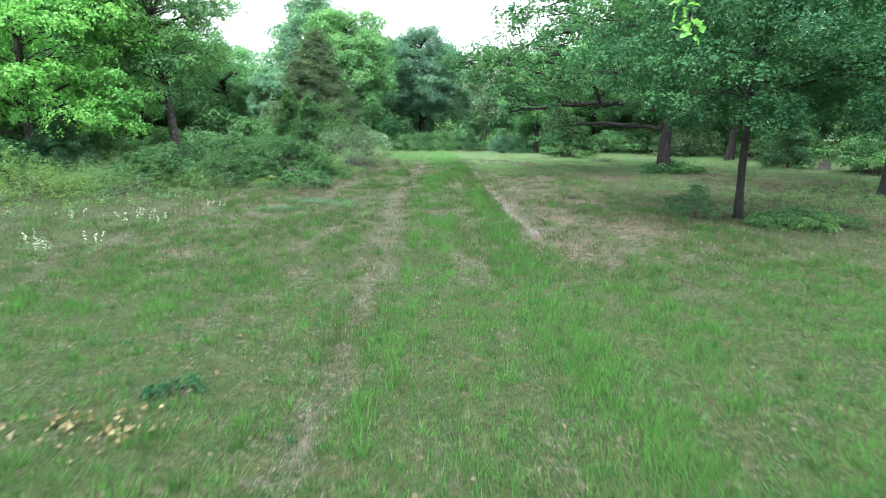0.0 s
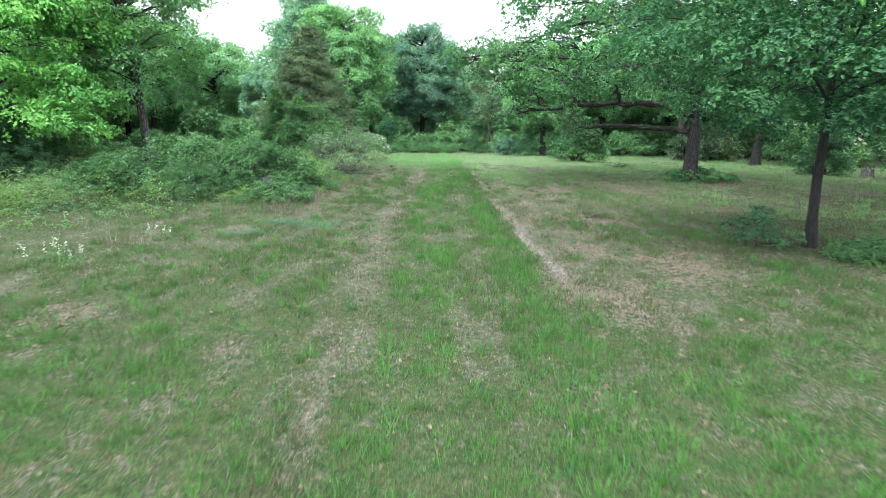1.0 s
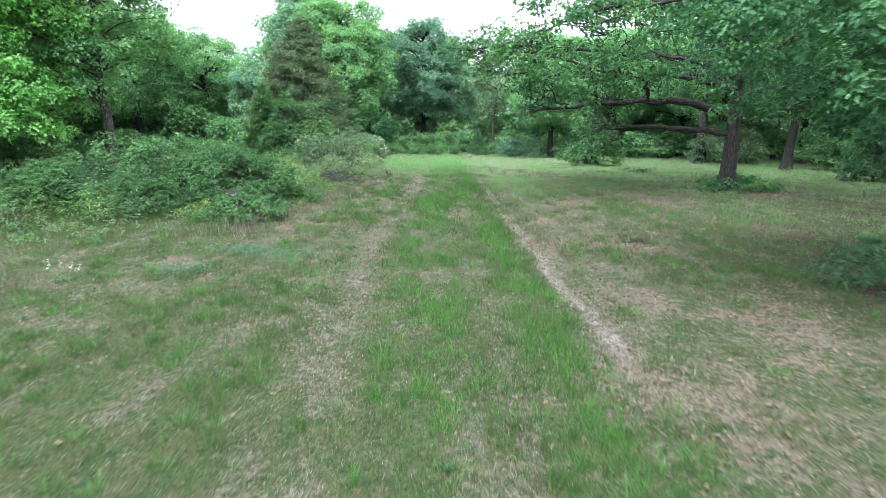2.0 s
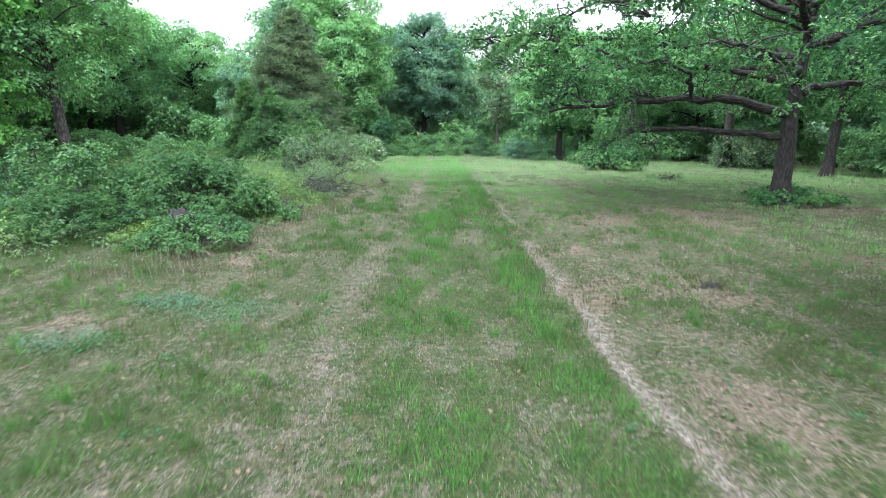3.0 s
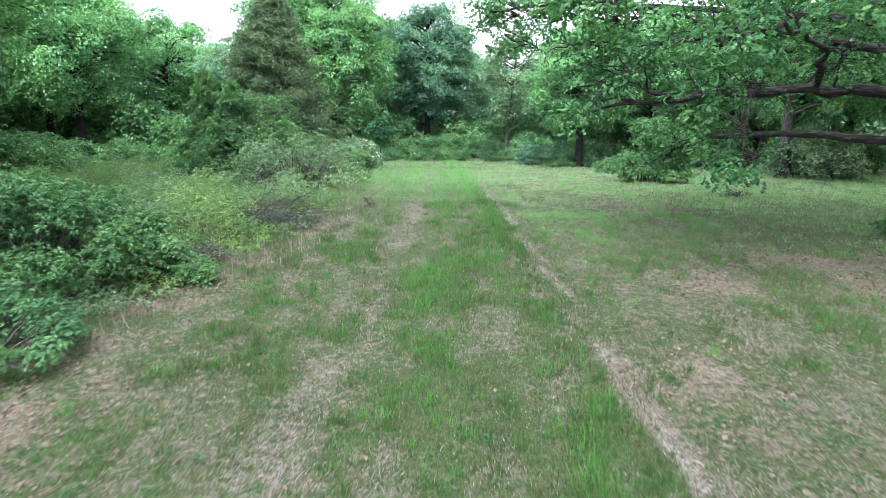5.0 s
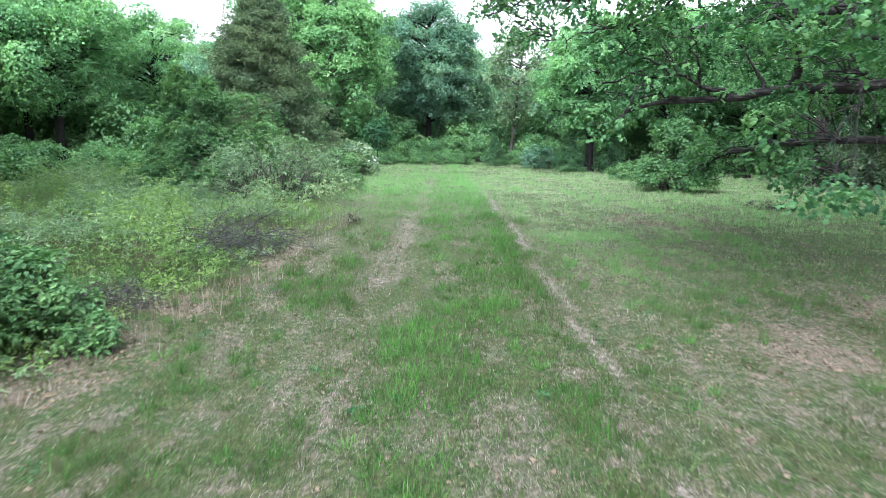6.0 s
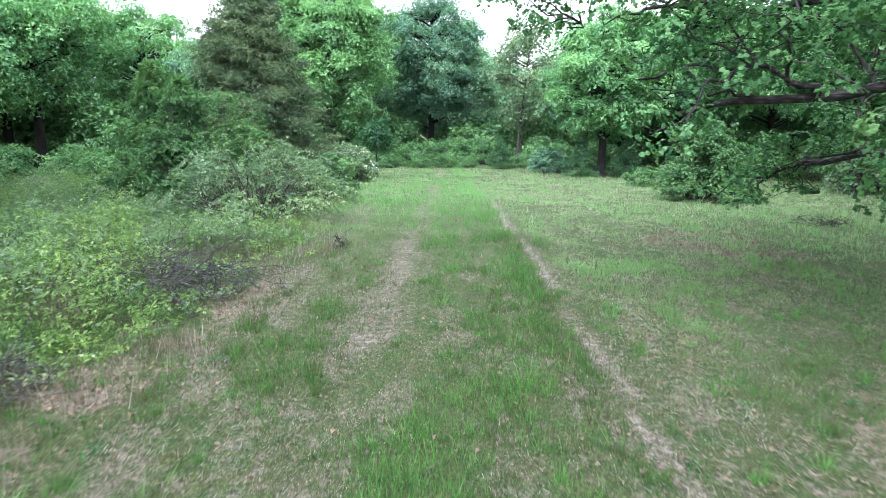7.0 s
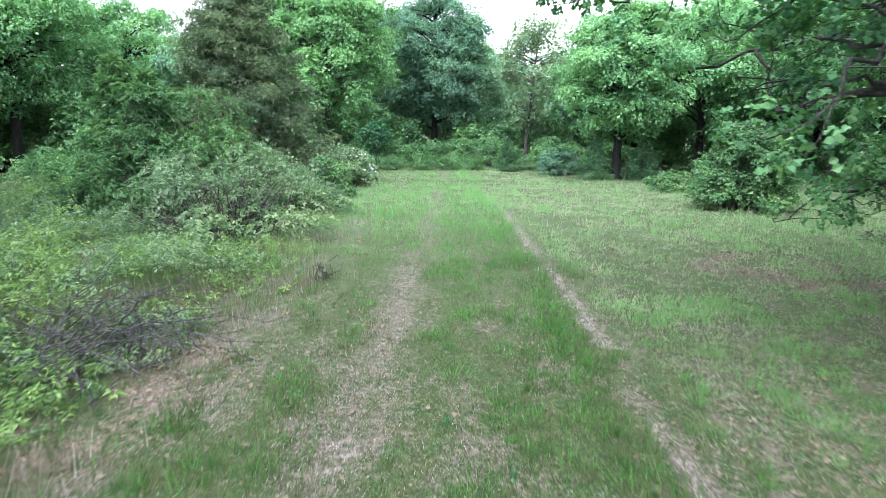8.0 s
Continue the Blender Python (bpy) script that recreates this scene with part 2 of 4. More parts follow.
def bend(points, steps, rng, wobble):
    """A line through a few places, resampled and made crooked."""
    p = np.asarray(points, float)
    s = np.concatenate([[0], np.cumsum(np.linalg.norm(np.diff(p, axis=0), axis=1))])
    u = np.linspace(0, s[-1], steps)
    q = np.stack([np.interp(u, s, p[:, k]) for k in range(3)], -1)
    q[1:-1] = 0.25 * q[:-2] + 0.5 * q[1:-1] + 0.25 * q[2:]
    jitter = rng.normal(0, wobble, q.shape)
    jitter[0] = 0
    return q + jitter


DIAMOND = np.array([(0, 0), (0.45, 0.5), (1, 0), (0.45, -0.5)], float)
DIAMOND_FACES = np.array([(0, 1, 2), (0, 2, 3)])
LOBED = np.array([(0, 0), (0.3, 0.36), (0.5, 0.14), (0.75, 0.42), (1, 0), (0.75, -0.42), (0.5, -0.14), (0.3, -0.36)], float)
LOBED_FACES = np.array([(0, 1, 7), (1, 2, 6), (1, 6, 7), (2, 3, 5), (2, 5, 6), (3, 4, 5)])


def leaf_arrays(points, size, rng, width=0.6, up=0.7, droop=0.25, lobed=False, along=None):
    """One small folded leaf at every place."""
    n = len(points)
    d = rng.normal(size=(n, 3)) * (1, 1, 0.6) - (0, 0, droop)
    if along is not None:
        d = d * 0.6 + along
    d = unit(d)
    up_way = unit(rng.normal(size=(n, 3)) + (0, 0, up))
    s = unit(np.cross(d, up_way))
    nrm = np.cross(s, d)
    length = size * rng.uniform(0.6, 1.35, n)
    shape, faces = (LOBED, LOBED_FACES) if lobed else (DIAMOND, DIAMOND_FACES)
    v = points[:, None] + length[:, None, None] * (
        d[:, None] * shape[None, :, :1] + s[:, None] * shape[None, :, 1:] * width * 1.2
        + nrm[:, None] * (np.abs(shape[None, :, 1:]) * 0.35 - 0.18 * shape[None, :, :1] ** 2))
    f = faces[None] + (np.arange(n) * len(shape))[:, None, None]
    return v.reshape(-1, 3), f.reshape(-1, 3)


def leaf_blades(points, ways, faces_up, size, rng, width=0.6, lobed=False):
    """One folded leaf at every place, pointing along its way and lying square to faces_up."""
    n = len(points)
    d = unit(ways)
    s = unit(np.cross(d, faces_up))
    nrm = np.cross(s, d)
    length = size * rng.uniform(0.65, 1.3, n)
    shape, faces = (LOBED, LOBED_FACES) if lobed else (DIAMOND, DIAMOND_FACES)
    v = points[:, None] + length[:, None, None] * (
        d[:, None] * shape[None, :, :1] + s[:, None] * shape[None, :, 1:] * width * 1.2
        + nrm[:, None] * (np.abs(shape[None, :, 1:]) * 0.3 - 0.2 * shape[None, :, :1] ** 2))
    f = faces[None] + (np.arange(n) * len(shape))[:, None, None]
    return v.reshape(-1, 3), f.reshape(-1, 3), len(shape)


def rosettes_at(rng, hubs, faces_up, tone, each, reach, size, width=0.6, lobed=False, droop=0.15, loose=0.35):
    """Leafy sprays: leaves fan out from every hub over a small dome. Gives places, faces and each leaf's tone."""
    n = len(hubs)
    who = np.repeat(np.arange(n), each)
    up = faces_up[who]
    a = unit(np.cross(up, unit(rng.normal(size=(len(who), 3)))))
    r = reach * np.sqrt(rng.uniform(0.02, 1, len(who))) * np.repeat(rng.uniform(0.65, 1.3, n), each)
    p = hubs[who] + a * r[:, None] + up * (0.12 * reach * rng.normal(size=len(who)) - 0.4 * r * r / reach)[:, None]
    ways = a + rng.normal(size=a.shape) * 0.35 - (0, 0, droop)
    v, f, corners = leaf_blades(p, ways, up + rng.normal(size=a.shape) * loose, size, rng, width, lobed)
    return v, f, np.repeat(tone[who], corners)


def clump_hubs(rng, centres, radii, per, flat=0.7, under=0.3, core=0.12):
    """Places over the outside of leafy clumps, fewer on their undersides, with the way that each one faces and its tone."""
    centres, radii = np.asarray(centres, float), np.asarray(radii, float)
    counts = np.maximum((per * (radii / radii.mean()) ** 1.7).astype(int), 3)
    who = np.repeat(np.arange(len(radii)), counts)
    d = unit(rng.normal(size=(len(who), 3)))
    turn = (d[:, 2] < -0.2) & (rng.uniform(0, 1, len(who)) > under)
    d[turn, 2] *= -1
    lump = 1 + 0.22 * np.sin(d[:, 0] * 5 + centres[who, 0] * 3) * np.sin(d[:, 1] * 4 + centres[who, 1]) + 0.15 * np.sin(d[:, 2] * 6 + centres[who, 2] * 2)
    depth = np.where(rng.uniform(0, 1, len(who)) < core, rng.uniform(0.1, 0.7, len(who)), rng.uniform(0.78, 1.1, len(who)))
    hubs = centres[who] + d * (radii[who] * depth * lump)[:, None] * (1, 1, flat)
    faces_up = unit(d + (0, 0, 0.55) + rng.normal(size=d.shape) * 0.3)
    tone = rng.normal(0, 0.13, len(radii))[who] + rng.normal(0, 0.13, len(who))
    return hubs, faces_up, tone


def foliage_mesh(name, parts, mat):
    """One mesh of leaves from several lots of sprays."""
    v, f = gather([(v, f) for v, f, t in parts])
    return array_mesh(name, v, f, mat, {"sprig": np.concatenate([t for v, f, t in parts])})


# ---- the ground ----
LITTER = [(4.7, 11.8, 1.7), (2.7, 9.6, 1.1), (3.9, 15.7, 0.9), (2.6, 15.6, 0.7), (2.75, 17.6, 0.8), (5.4, 28.8, 1.6), (-1.75, 23.7, 0.8), (-2.3, 21.0, 0.9),
          (-3.6, 9.1, 0.6), (-2.4, 17.2, 0.8), (-1.9, 25.2, 0.7), (6.4, 21.5, 1.8), (10.5, 23.6, 1.6), (9.5, 13.5, 1.6), (-3.2, 14.3, 0.5), (13, 21, 2.0), (-1.7, 24.4, .6), (3.2, 12.6, .8), (4.1, 16.0, 0.35), (7.2, 17.5, 1.2), (4.2, 21.0, 0.9), (-2.6, 20.1, 0.9), (-2.2, 22.3, 0.8), (-3.0, 18.6, 0.8)]


def rut_line(y):
    """Where the wider wheel track runs: it bends slowly across the clearing."""
    return np.interp(y, [4, 9, 14, 18, 22, 25, 34, 50], [-0.58, -0.48, -0.6, -0.42, -0.2, 0.0, 0.35, 0.6])


def ground_height(x, y):
    z = 0.10 * (fbm(x, y, 3.0, 11, 4) - 0.5) + 0.2 * (fbm(x, y, 14.0, 17, 2) - 0.5) * smooth(np.abs(x - 0.6), 2.0, 8.0)
    z = z - 0.025 * (np.exp(-((x - rut_line(y)) / 0.25) ** 2) + np.exp(-((x - 1.22) / 0.18) ** 2))
    return z - 1.05 * smooth(y, 26.0, 64.0)


def bare_ground(x, y):
    """How worn the turf is: two wheel tracks, a straw line along the mown edge, thin patches beyond it."""
    wear = fbm(x * 1.5, y * 0.8, 0.5, 23, 5)
    long = fbm(x * 3.0, y * 0.7, 1.7, 29, 4)
    mixed = wear * 0.55 + long * 0.45
    left = rut_line(y) + 0.14 * (fbm(x * 0, y, 5.0, 33, 3) - 0.5)
    ruts = (0.6 + 0.14 * smooth(y, 15, 20)) * np.exp(-((x - left) / (0.17 + 0.25 * smooth(y, 7, 12))) ** 2) * smooth(mixed, 0.3, 0.58)
    ruts = np.maximum(ruts, 0.55 * np.exp(-((x - 1.13) / 0.19) ** 2) * smooth(mixed, 0.38, 0.62))
    edge = 2.08 + 0.26 * (fbm(x * 0, y, 3.0, 31, 4) - 0.5) + 0.1 * (fbm(x * 0, y, 0.5, 32, 2) - 0.5)
    off = x - edge
    strip = 1.7 * smooth(off, -0.06, 0.05) * np.exp(-np.clip(off, 0, 9) / (0.17 + 0.09 * (1 - smooth(y, 13, 20))))
    strip = strip * smooth(long * 0.35 + wear * 0.65, 0.26, 0.52) * smooth(y, 8.5, 11.0) * (1 - smooth(y, 38.0, 46.0))
    right = 0.4 * smooth(x, 2.1, 2.3) * (1 - smooth(x, 3.5, 8.0)) * smooth(wear, 0.44, 0.62) * smooth(y, 6, 9) * (1 - 0.5 * smooth(y, 19, 24))
    spots = 0.5 * smooth(fbm(x * 1.6, y * 0.8, 0.4, 37, 4), 0.48, 0.66) * (1 - 0.5 * smooth(y, 24, 32))
    spots = np.maximum(spots, (0.4 + 0.2 * smooth(y, 16, 20)) * smooth(-x, 0.7, 1.3) * (1 - smooth(-x, 2.8, 3.4)) * smooth(wear, 0.44, 0.62) * smooth(y, 10, 15))
    for row in (2.95, 3.75, 4.6, 5.5):
        spots = np.maximum(spots, 0.5 * np.exp(-((x - row - 0.3 * (fbm(x * 0, y, 4.0, int(row * 10), 3) - 0.5)) / 0.1) ** 2) * smooth(long, 0.42, 0.62) * smooth(y, 12, 15) * (1 - smooth(y, 40, 48)))
    # straw tone that only makes the far grass on the right paler
    far = 0.3 * smooth(y, 34, 44) * smooth(x, 1.0, 4.0) * smooth(long, 0.35, 0.6)
    calm = 1 - 0.5 * (1 - smooth(y, 5.0, 9.0)) * (1 - np.exp(-((x - rut_line(y)) / 0.25) ** 2))
    return calm * np.clip(np.maximum(np.maximum(np.maximum(ruts, strip), np.maximum(right, spots)), far), 0, 1)


def litter_ground(x, y):
    rough = fbm(x, y, 0.7, 41, 4)
    total = 0.0
    for cx, cy, r in LITTER:
        total = np.maximum(total, np.exp(-((x - cx) ** 2 + (y - cy) ** 2) / (r * r)))
    flecks = 0.22 * smooth(fbm(x * 1.3, y * 0.9, 0.6, 43, 4), 0.5, 0.66) * smooth(x, 2.1, 2.8) * smooth(y, 6, 10) * (1 - smooth(y, 26, 36))
    floor = np.maximum(np.maximum(smooth(-x, 8.5, 11), smooth(x, 19, 23)), smooth(y, 63, 66)) * 0.35
    return np.maximum(np.maximum(floor, flecks), 0.7 * np.clip(smooth(total * 0.55 + rough * 1.15, 0.72, 1.15), 0, 1) * smooth(total, 0.05, 0.3))


def sward(x, y):
    """How far the ground beyond the mown track is made paler, against dark gaps between blades."""
    patchy = fbm(x * 1.5, y * 0.7, 2.0, 45, 3)
    return np.clip(0.9 * np.maximum(smooth(y, 22, 36), smooth(x, 2.2, 4.5) * smooth(y, 19, 29)) * (0.5 + patchy), 0, 1)


def graded(lo, hi, step, reach, growth=1.16):
    inner = list(np.arange(lo, hi + step / 2, step))
    d, out = step, []
    while not out or out[-1] < reach:
        d *= growth
        out.append((out[-1] if out else 0) + d)
    return np.array([lo - v for v in reversed(out)] + inner + [hi + v for v in out])


gx, gy = graded(-6, 8, 0.10, 1500, 1.2), graded(2, 34, 0.16, 1500, 1.2)
mx, my = np.meshgrid(gx, gy)
fx, fy = mx.ravel(), my.ravel()
near = (1 - smooth(np.hypot(fx - 1, fy - 22), 70, 200))
gz = ground_height(fx, fy) * near - 1.05 * (1 - near) * (fy > 36)
nx, ny = len(gx), len(gy)
ii, jj = np.meshgrid(np.arange(ny - 1), np.arange(nx - 1), indexing="ij")
quads = np.stack([ii * nx + jj, ii * nx + jj + 1, (ii + 1) * nx + jj + 1, (ii + 1) * nx + jj], -1).reshape(-1, 4)
ground = new("ground", array_mesh("ground", np.stack([fx, fy, gz], -1), quads, GROUND,
                                  {"bare": bare_ground(fx, fy), "litter": litter_ground(fx, fy), "sward": sward(fx, fy)}, True))
tagged(ground, "mown clearing with worn wheel tracks, straw and brown leaf litter", "ground", kind="structure")


def height_at(x, y):
    return float(ground_height(np.array([x]), np.array([y]))[0])


# ---- broadleaved trees ----
def trunk_line(height, rng, lean=(0, 0), wobble=0.03, steps=9):
    z = np.linspace(-0.1, height, steps)
    p = np.stack([lean[0] * z / height, lean[1] * z / height, z], -1)
    p[2:] += np.cumsum(rng.normal(0, wobble, (steps - 2, 3)) * (1, 1, 0), axis=0)
    return p


def trunk_mesh(line, radius, mat, top=0.25, flare=1.7, sides=12):
    u = np.linspace(0, 1, len(line))
    r = radius * (1 - (1 - top) * u)
    pts = np.concatenate([line[:1], line[:1] + (line[1] - line[0]) * 0.25, line[:1] + (line[1] - line[0]) * 0.55, line[1:]])
    rad = np.concatenate([[radius * flare], [radius * (1 + (flare - 1) * 0.45)], [radius * 1.08], r[1:]])
    v, f = strand(pts, rad, sides)
    if len(v) > sides * len(pts):
        pts = np.concatenate([pts, pts[-1:]])
    ang = np.tile(np.arange(sides), len(pts))
    ring = np.repeat(np.arange(len(pts)), sides)
    centre = np.repeat(pts, sides, 0)
    swell = 1 + 0.10 * np.sin(ang * 2.1 + ring * 0.8) + (0.16 * np.sin(ang * 3.3)) * (ring < 3)
    return array_mesh("trunk", centre + (v - centre) * swell[:, None], f, mat, None, True)


def broadleaf(name, x, y, height, spread, base, radius, leaf_mat, bark, label, seed, clumps=60, leaves=260, size=0.14, lean=(0, 0),
              flat=0.7, fork=0.0, dome=False, sprays=3, hollow=0.35, category="tree", group="", lobed=False, squash=1.0, clump_size=0.3, top=0.0, offset=(0, 0)):
    """A tree whose crown is a heap of leafy clumps that its branches reach."""
    rng = np.random.default_rng(seed)
    z0 = height_at(x, y)
    tree = thing(name, x, y, z0, label, category, group)
    line = trunk_line(height * 0.82, rng, lean, 0.02 * height / 8)
    part("trunk", trunk_mesh(line, radius, bark), tree)
    mid, half = (base + height) / 2, (height - base) / 2
    d = unit(rng.normal(size=(clumps, 3)))
    r = rng.uniform(hollow, 1, clumps) ** 0.6
    taper = 1 - top * np.clip(d[:, 2] * r, 0, 1)
    c = d * r[:, None] * np.stack([spread * taper, spread * squash * taper, np.full(clumps, half)], -1) * 0.86
    c += (lean[0] * 0.6 + offset[0], lean[1] * 0.6 + offset[1], mid)
    c[:, 2] = np.maximum(c[:, 2], base * 0.8 + 0.15)
    if dome:
        u, a = rng.uniform(0, 1, clumps) ** 1.25, rng.uniform(0, 2 * math.pi, clumps)
        out = spread * np.sqrt(1 - u * u) * np.sqrt(rng.uniform(0.08, 1, clumps)) * 0.92
        c = np.stack([np.cos(a) * out + lean[0] * u, np.sin(a) * out + lean[1] * u, base + (height - base) * 0.94 * u + 0.1 * rng.normal(size=clumps)], -1)
    sizes = spread * clump_size * rng.uniform(0.6, 1.3, clumps)
    hubs, faces_up, tone = clump_hubs(rng, c, sizes, leaves / 13, flat)
    keep = hubs[:, 2] > 0.15
    part("crown", foliage_mesh("crown", [rosettes_at(rng, hubs[keep], faces_up[keep], tone[keep], 13, size * 2.1, size * 1.15, lobed=lobed)], leaf_mat), tree)
    twigs = []
    for k in range(clumps):
        target = c[k]
        lowest = max(base * 0.6, 0.4, fork + rng.uniform(0, 1.3) if fork else 0)
        if dome and k % 4:
            continue
        h = np.clip(target[2] - 0.35 * np.hypot(target[0], target[1]) * rng.uniform(0.4, 1.2), lowest, height * 0.8)
        start = np.array([np.interp(h, line[:, 2], line[:, 0]), np.interp(h, line[:, 2], line[:, 1]), h])
        bow = (start + target) / 2 + (0, 0, 0.12 * np.linalg.norm(target - start))
        p = bend([start, bow, target], 7, rng, (0.05 if dome else 0.02) * spread / 3)
        w = radius * rng.uniform(0.14, 0.34)
        twigs.append(strand(p, np.linspace(w, 0.008 + 0.05 * w, 7), 5))
        for j in range(sprays):
            tip = target + unit(rng.normal(size=3)) * sizes[k] * (0.9, 0.9, 0.6)
            q = bend([p[4 + j % 3], (p[5] + tip) / 2, tip], 5, rng, 0.015 * spread / 3)
            twigs.append(strand(q, np.linspace(w * 0.35, 0.005, 5), 4))
    tv, tf = gather(twigs)
    tagged(part("branchwork", array_mesh("branchwork", tv, tf, bark, None, True), tree), kind="stuff")
    return tree


def cedar(name, x, y, height, spread, label, seed, leaf_mat=CEDAR_LEAF, boughs=150, sprigs=230, size=0.16, base=0.2, radius=0.16, power=0.8, group="", feather=False):
    """A dense pointed evergreen with rising, feathery boughs."""
    rng = np.random.default_rng(seed)
    tree = thing(name, x, y, height_at(x, y), label, "evergreen tree" if height > 3 else "evergreen shrub", group)
    line = trunk_line(height * 0.97, rng, (0, 0), 0.012 * height)
    part("trunk", trunk_mesh(line, radius, STEM, top=0.08, flare=1.3, sides=8), tree)
    hubs, ups, tones, twigs = [], [], [], []
    for k in range(boughs):
        u = (k + rng.uniform(0, 1)) / boughs
        z = base + (height - base) * u ** 1.15
        reach = spread * (1 - u ** 1.3) ** power * rng.uniform(0.55, 1.15) + 0.015 * height
        ang = k * 2.4 + rng.uniform(-0.4, 0.4)
        out = np.array([math.cos(ang), math.sin(ang), 0])
        start = np.array([np.interp(z, line[:, 2], line[:, 0]), np.interp(z, line[:, 2], line[:, 1]), z])
        tip = start + out * reach + (0, 0, reach * rng.uniform(-0.05, 0.35))
        p = bend([start, (start + tip) / 2 + (0, 0, 0.05 * reach), tip], 6, rng, 0.012 * spread)
        twigs.append(strand(p, np.linspace(0.02 * spread / 2, 0.004, 6), 4))
        m = int(sprigs * (0.25 + reach / spread) / 7) + 2
        s = rng.uniform(0.2, 1, m) ** 0.6
        along = np.stack([np.interp(s * 5, np.arange(6), p[:, j]) for j in range(3)], -1)
        wide = 0.26 * reach * (1.1 - s) + 0.02 * height
        hubs.append(along + rng.normal(size=(m, 3)) * wide[:, None] * ((0.35, 0.35, 0.2) if feather else (0.8, 0.8, 0.4)))
        ups.append(unit(out * 0.6 + (0, 0, 0.75) + rng.normal(size=(m, 3)) * 0.3))
        tones.append(rng.normal(0, 0.14) + rng.normal(0, 0.12, m))
    hubs, ups, tones = np.concatenate(hubs), np.concatenate(ups), np.concatenate(tones)
    keep = hubs[:, 2] > 0.06
    part("crown", foliage_mesh("crown", [rosettes_at(rng, hubs[keep], ups[keep], tones[keep], 7, size * 0.7, size * 1.5, width=0.12 if feather else 0.2, droop=-0.3 if feather else 0.0, loose=0.5)], leaf_mat), tree)
    tv, tf = gather(twigs)
    tagged(part("branchwork", array_mesh("branchwork", tv, tf, STEM, None, True), tree), kind="stuff")
    return tree


def shrub(name, x, y, height, spread, leaf_mat, label, seed, stems=16, clumps=34, leaves=170, size=0.07, depth=1.0, group="shrubs at the wood's edge", bare=0.0, width=0.55, category="shrub", bark=STEM, rosettes=False, twigs=3):
    """Many thin stems from the ground, each ending in leafy sprays."""
    rng = np.random.default_rng(seed)
    bush = thing(name, x, y, height_at(x, y), label, category, group)
    wood, heads, sizes = [], [], []
    ends = []
    for k in range(clumps):
        a, r = rng.uniform(0, 2 * math.pi), math.sqrt(rng.uniform(0.0, 1))
        dome = math.sqrt(max(0.0, 1 - 0.85 * r * r))
        ends.append((math.cos(a) * r * spread, math.sin(a) * r * spread * depth, height * dome * rng.uniform(0.15, 1.0)))
    for k in range(max(stems, clumps)):
        end = np.array(ends[k % clumps]) + rng.normal(0, 0.05, 3) * height
        root = np.array([end[0] * 0.35 + rng.normal(0, 0.08 * spread), end[1] * 0.35 + rng.normal(0, 0.08 * spread), -0.05])
        p = bend([root, root * 0.4 + end * 0.6 + (0, 0, 0.12 * height), end], 6, rng, 0.02 * height)
        wood.append(strand(p, np.linspace(0.012 + 0.004 * height, 0.003, 6), 4))
        for j in range(twigs):
            tip = p[3 + j % 3] + rng.normal(size=3) * 0.16 * (height + spread) / 2
            q = bend([p[3 + j % 3], tip], 4, rng, 0.015)
            wood.append(strand(q, np.linspace(0.006, 0.002, 4), 3))
    for k in range(clumps):
        if rng.uniform() < bare:
            continue
        r = 0.26 * (height + spread) / 2 * rng.uniform(0.55, 1.25)
        heads.append(ends[k])
        sizes.append(r)
    each = 9
    hubs, faces_up, tone = clump_hubs(rng, heads, sizes, leaves / each, 0.65, 0.3, 0.25)
    keep = hubs[:, 2] > 0.05
    lot = rosettes_at(rng, hubs[keep], unit(faces_up[keep] + (0, 0, 0.5)), tone[keep], each, size * (0.5 if rosettes else 1.2), size * 1.2, width=width, droop=0.05, loose=0.3)
    part("foliage", foliage_mesh("foliage", [lot], leaf_mat), bush)
    wv, wf = gather(wood)
    tagged(part("stemwork", array_mesh("stemwork", wv, wf, bark, None, True), bush), kind="stuff")
    return bush


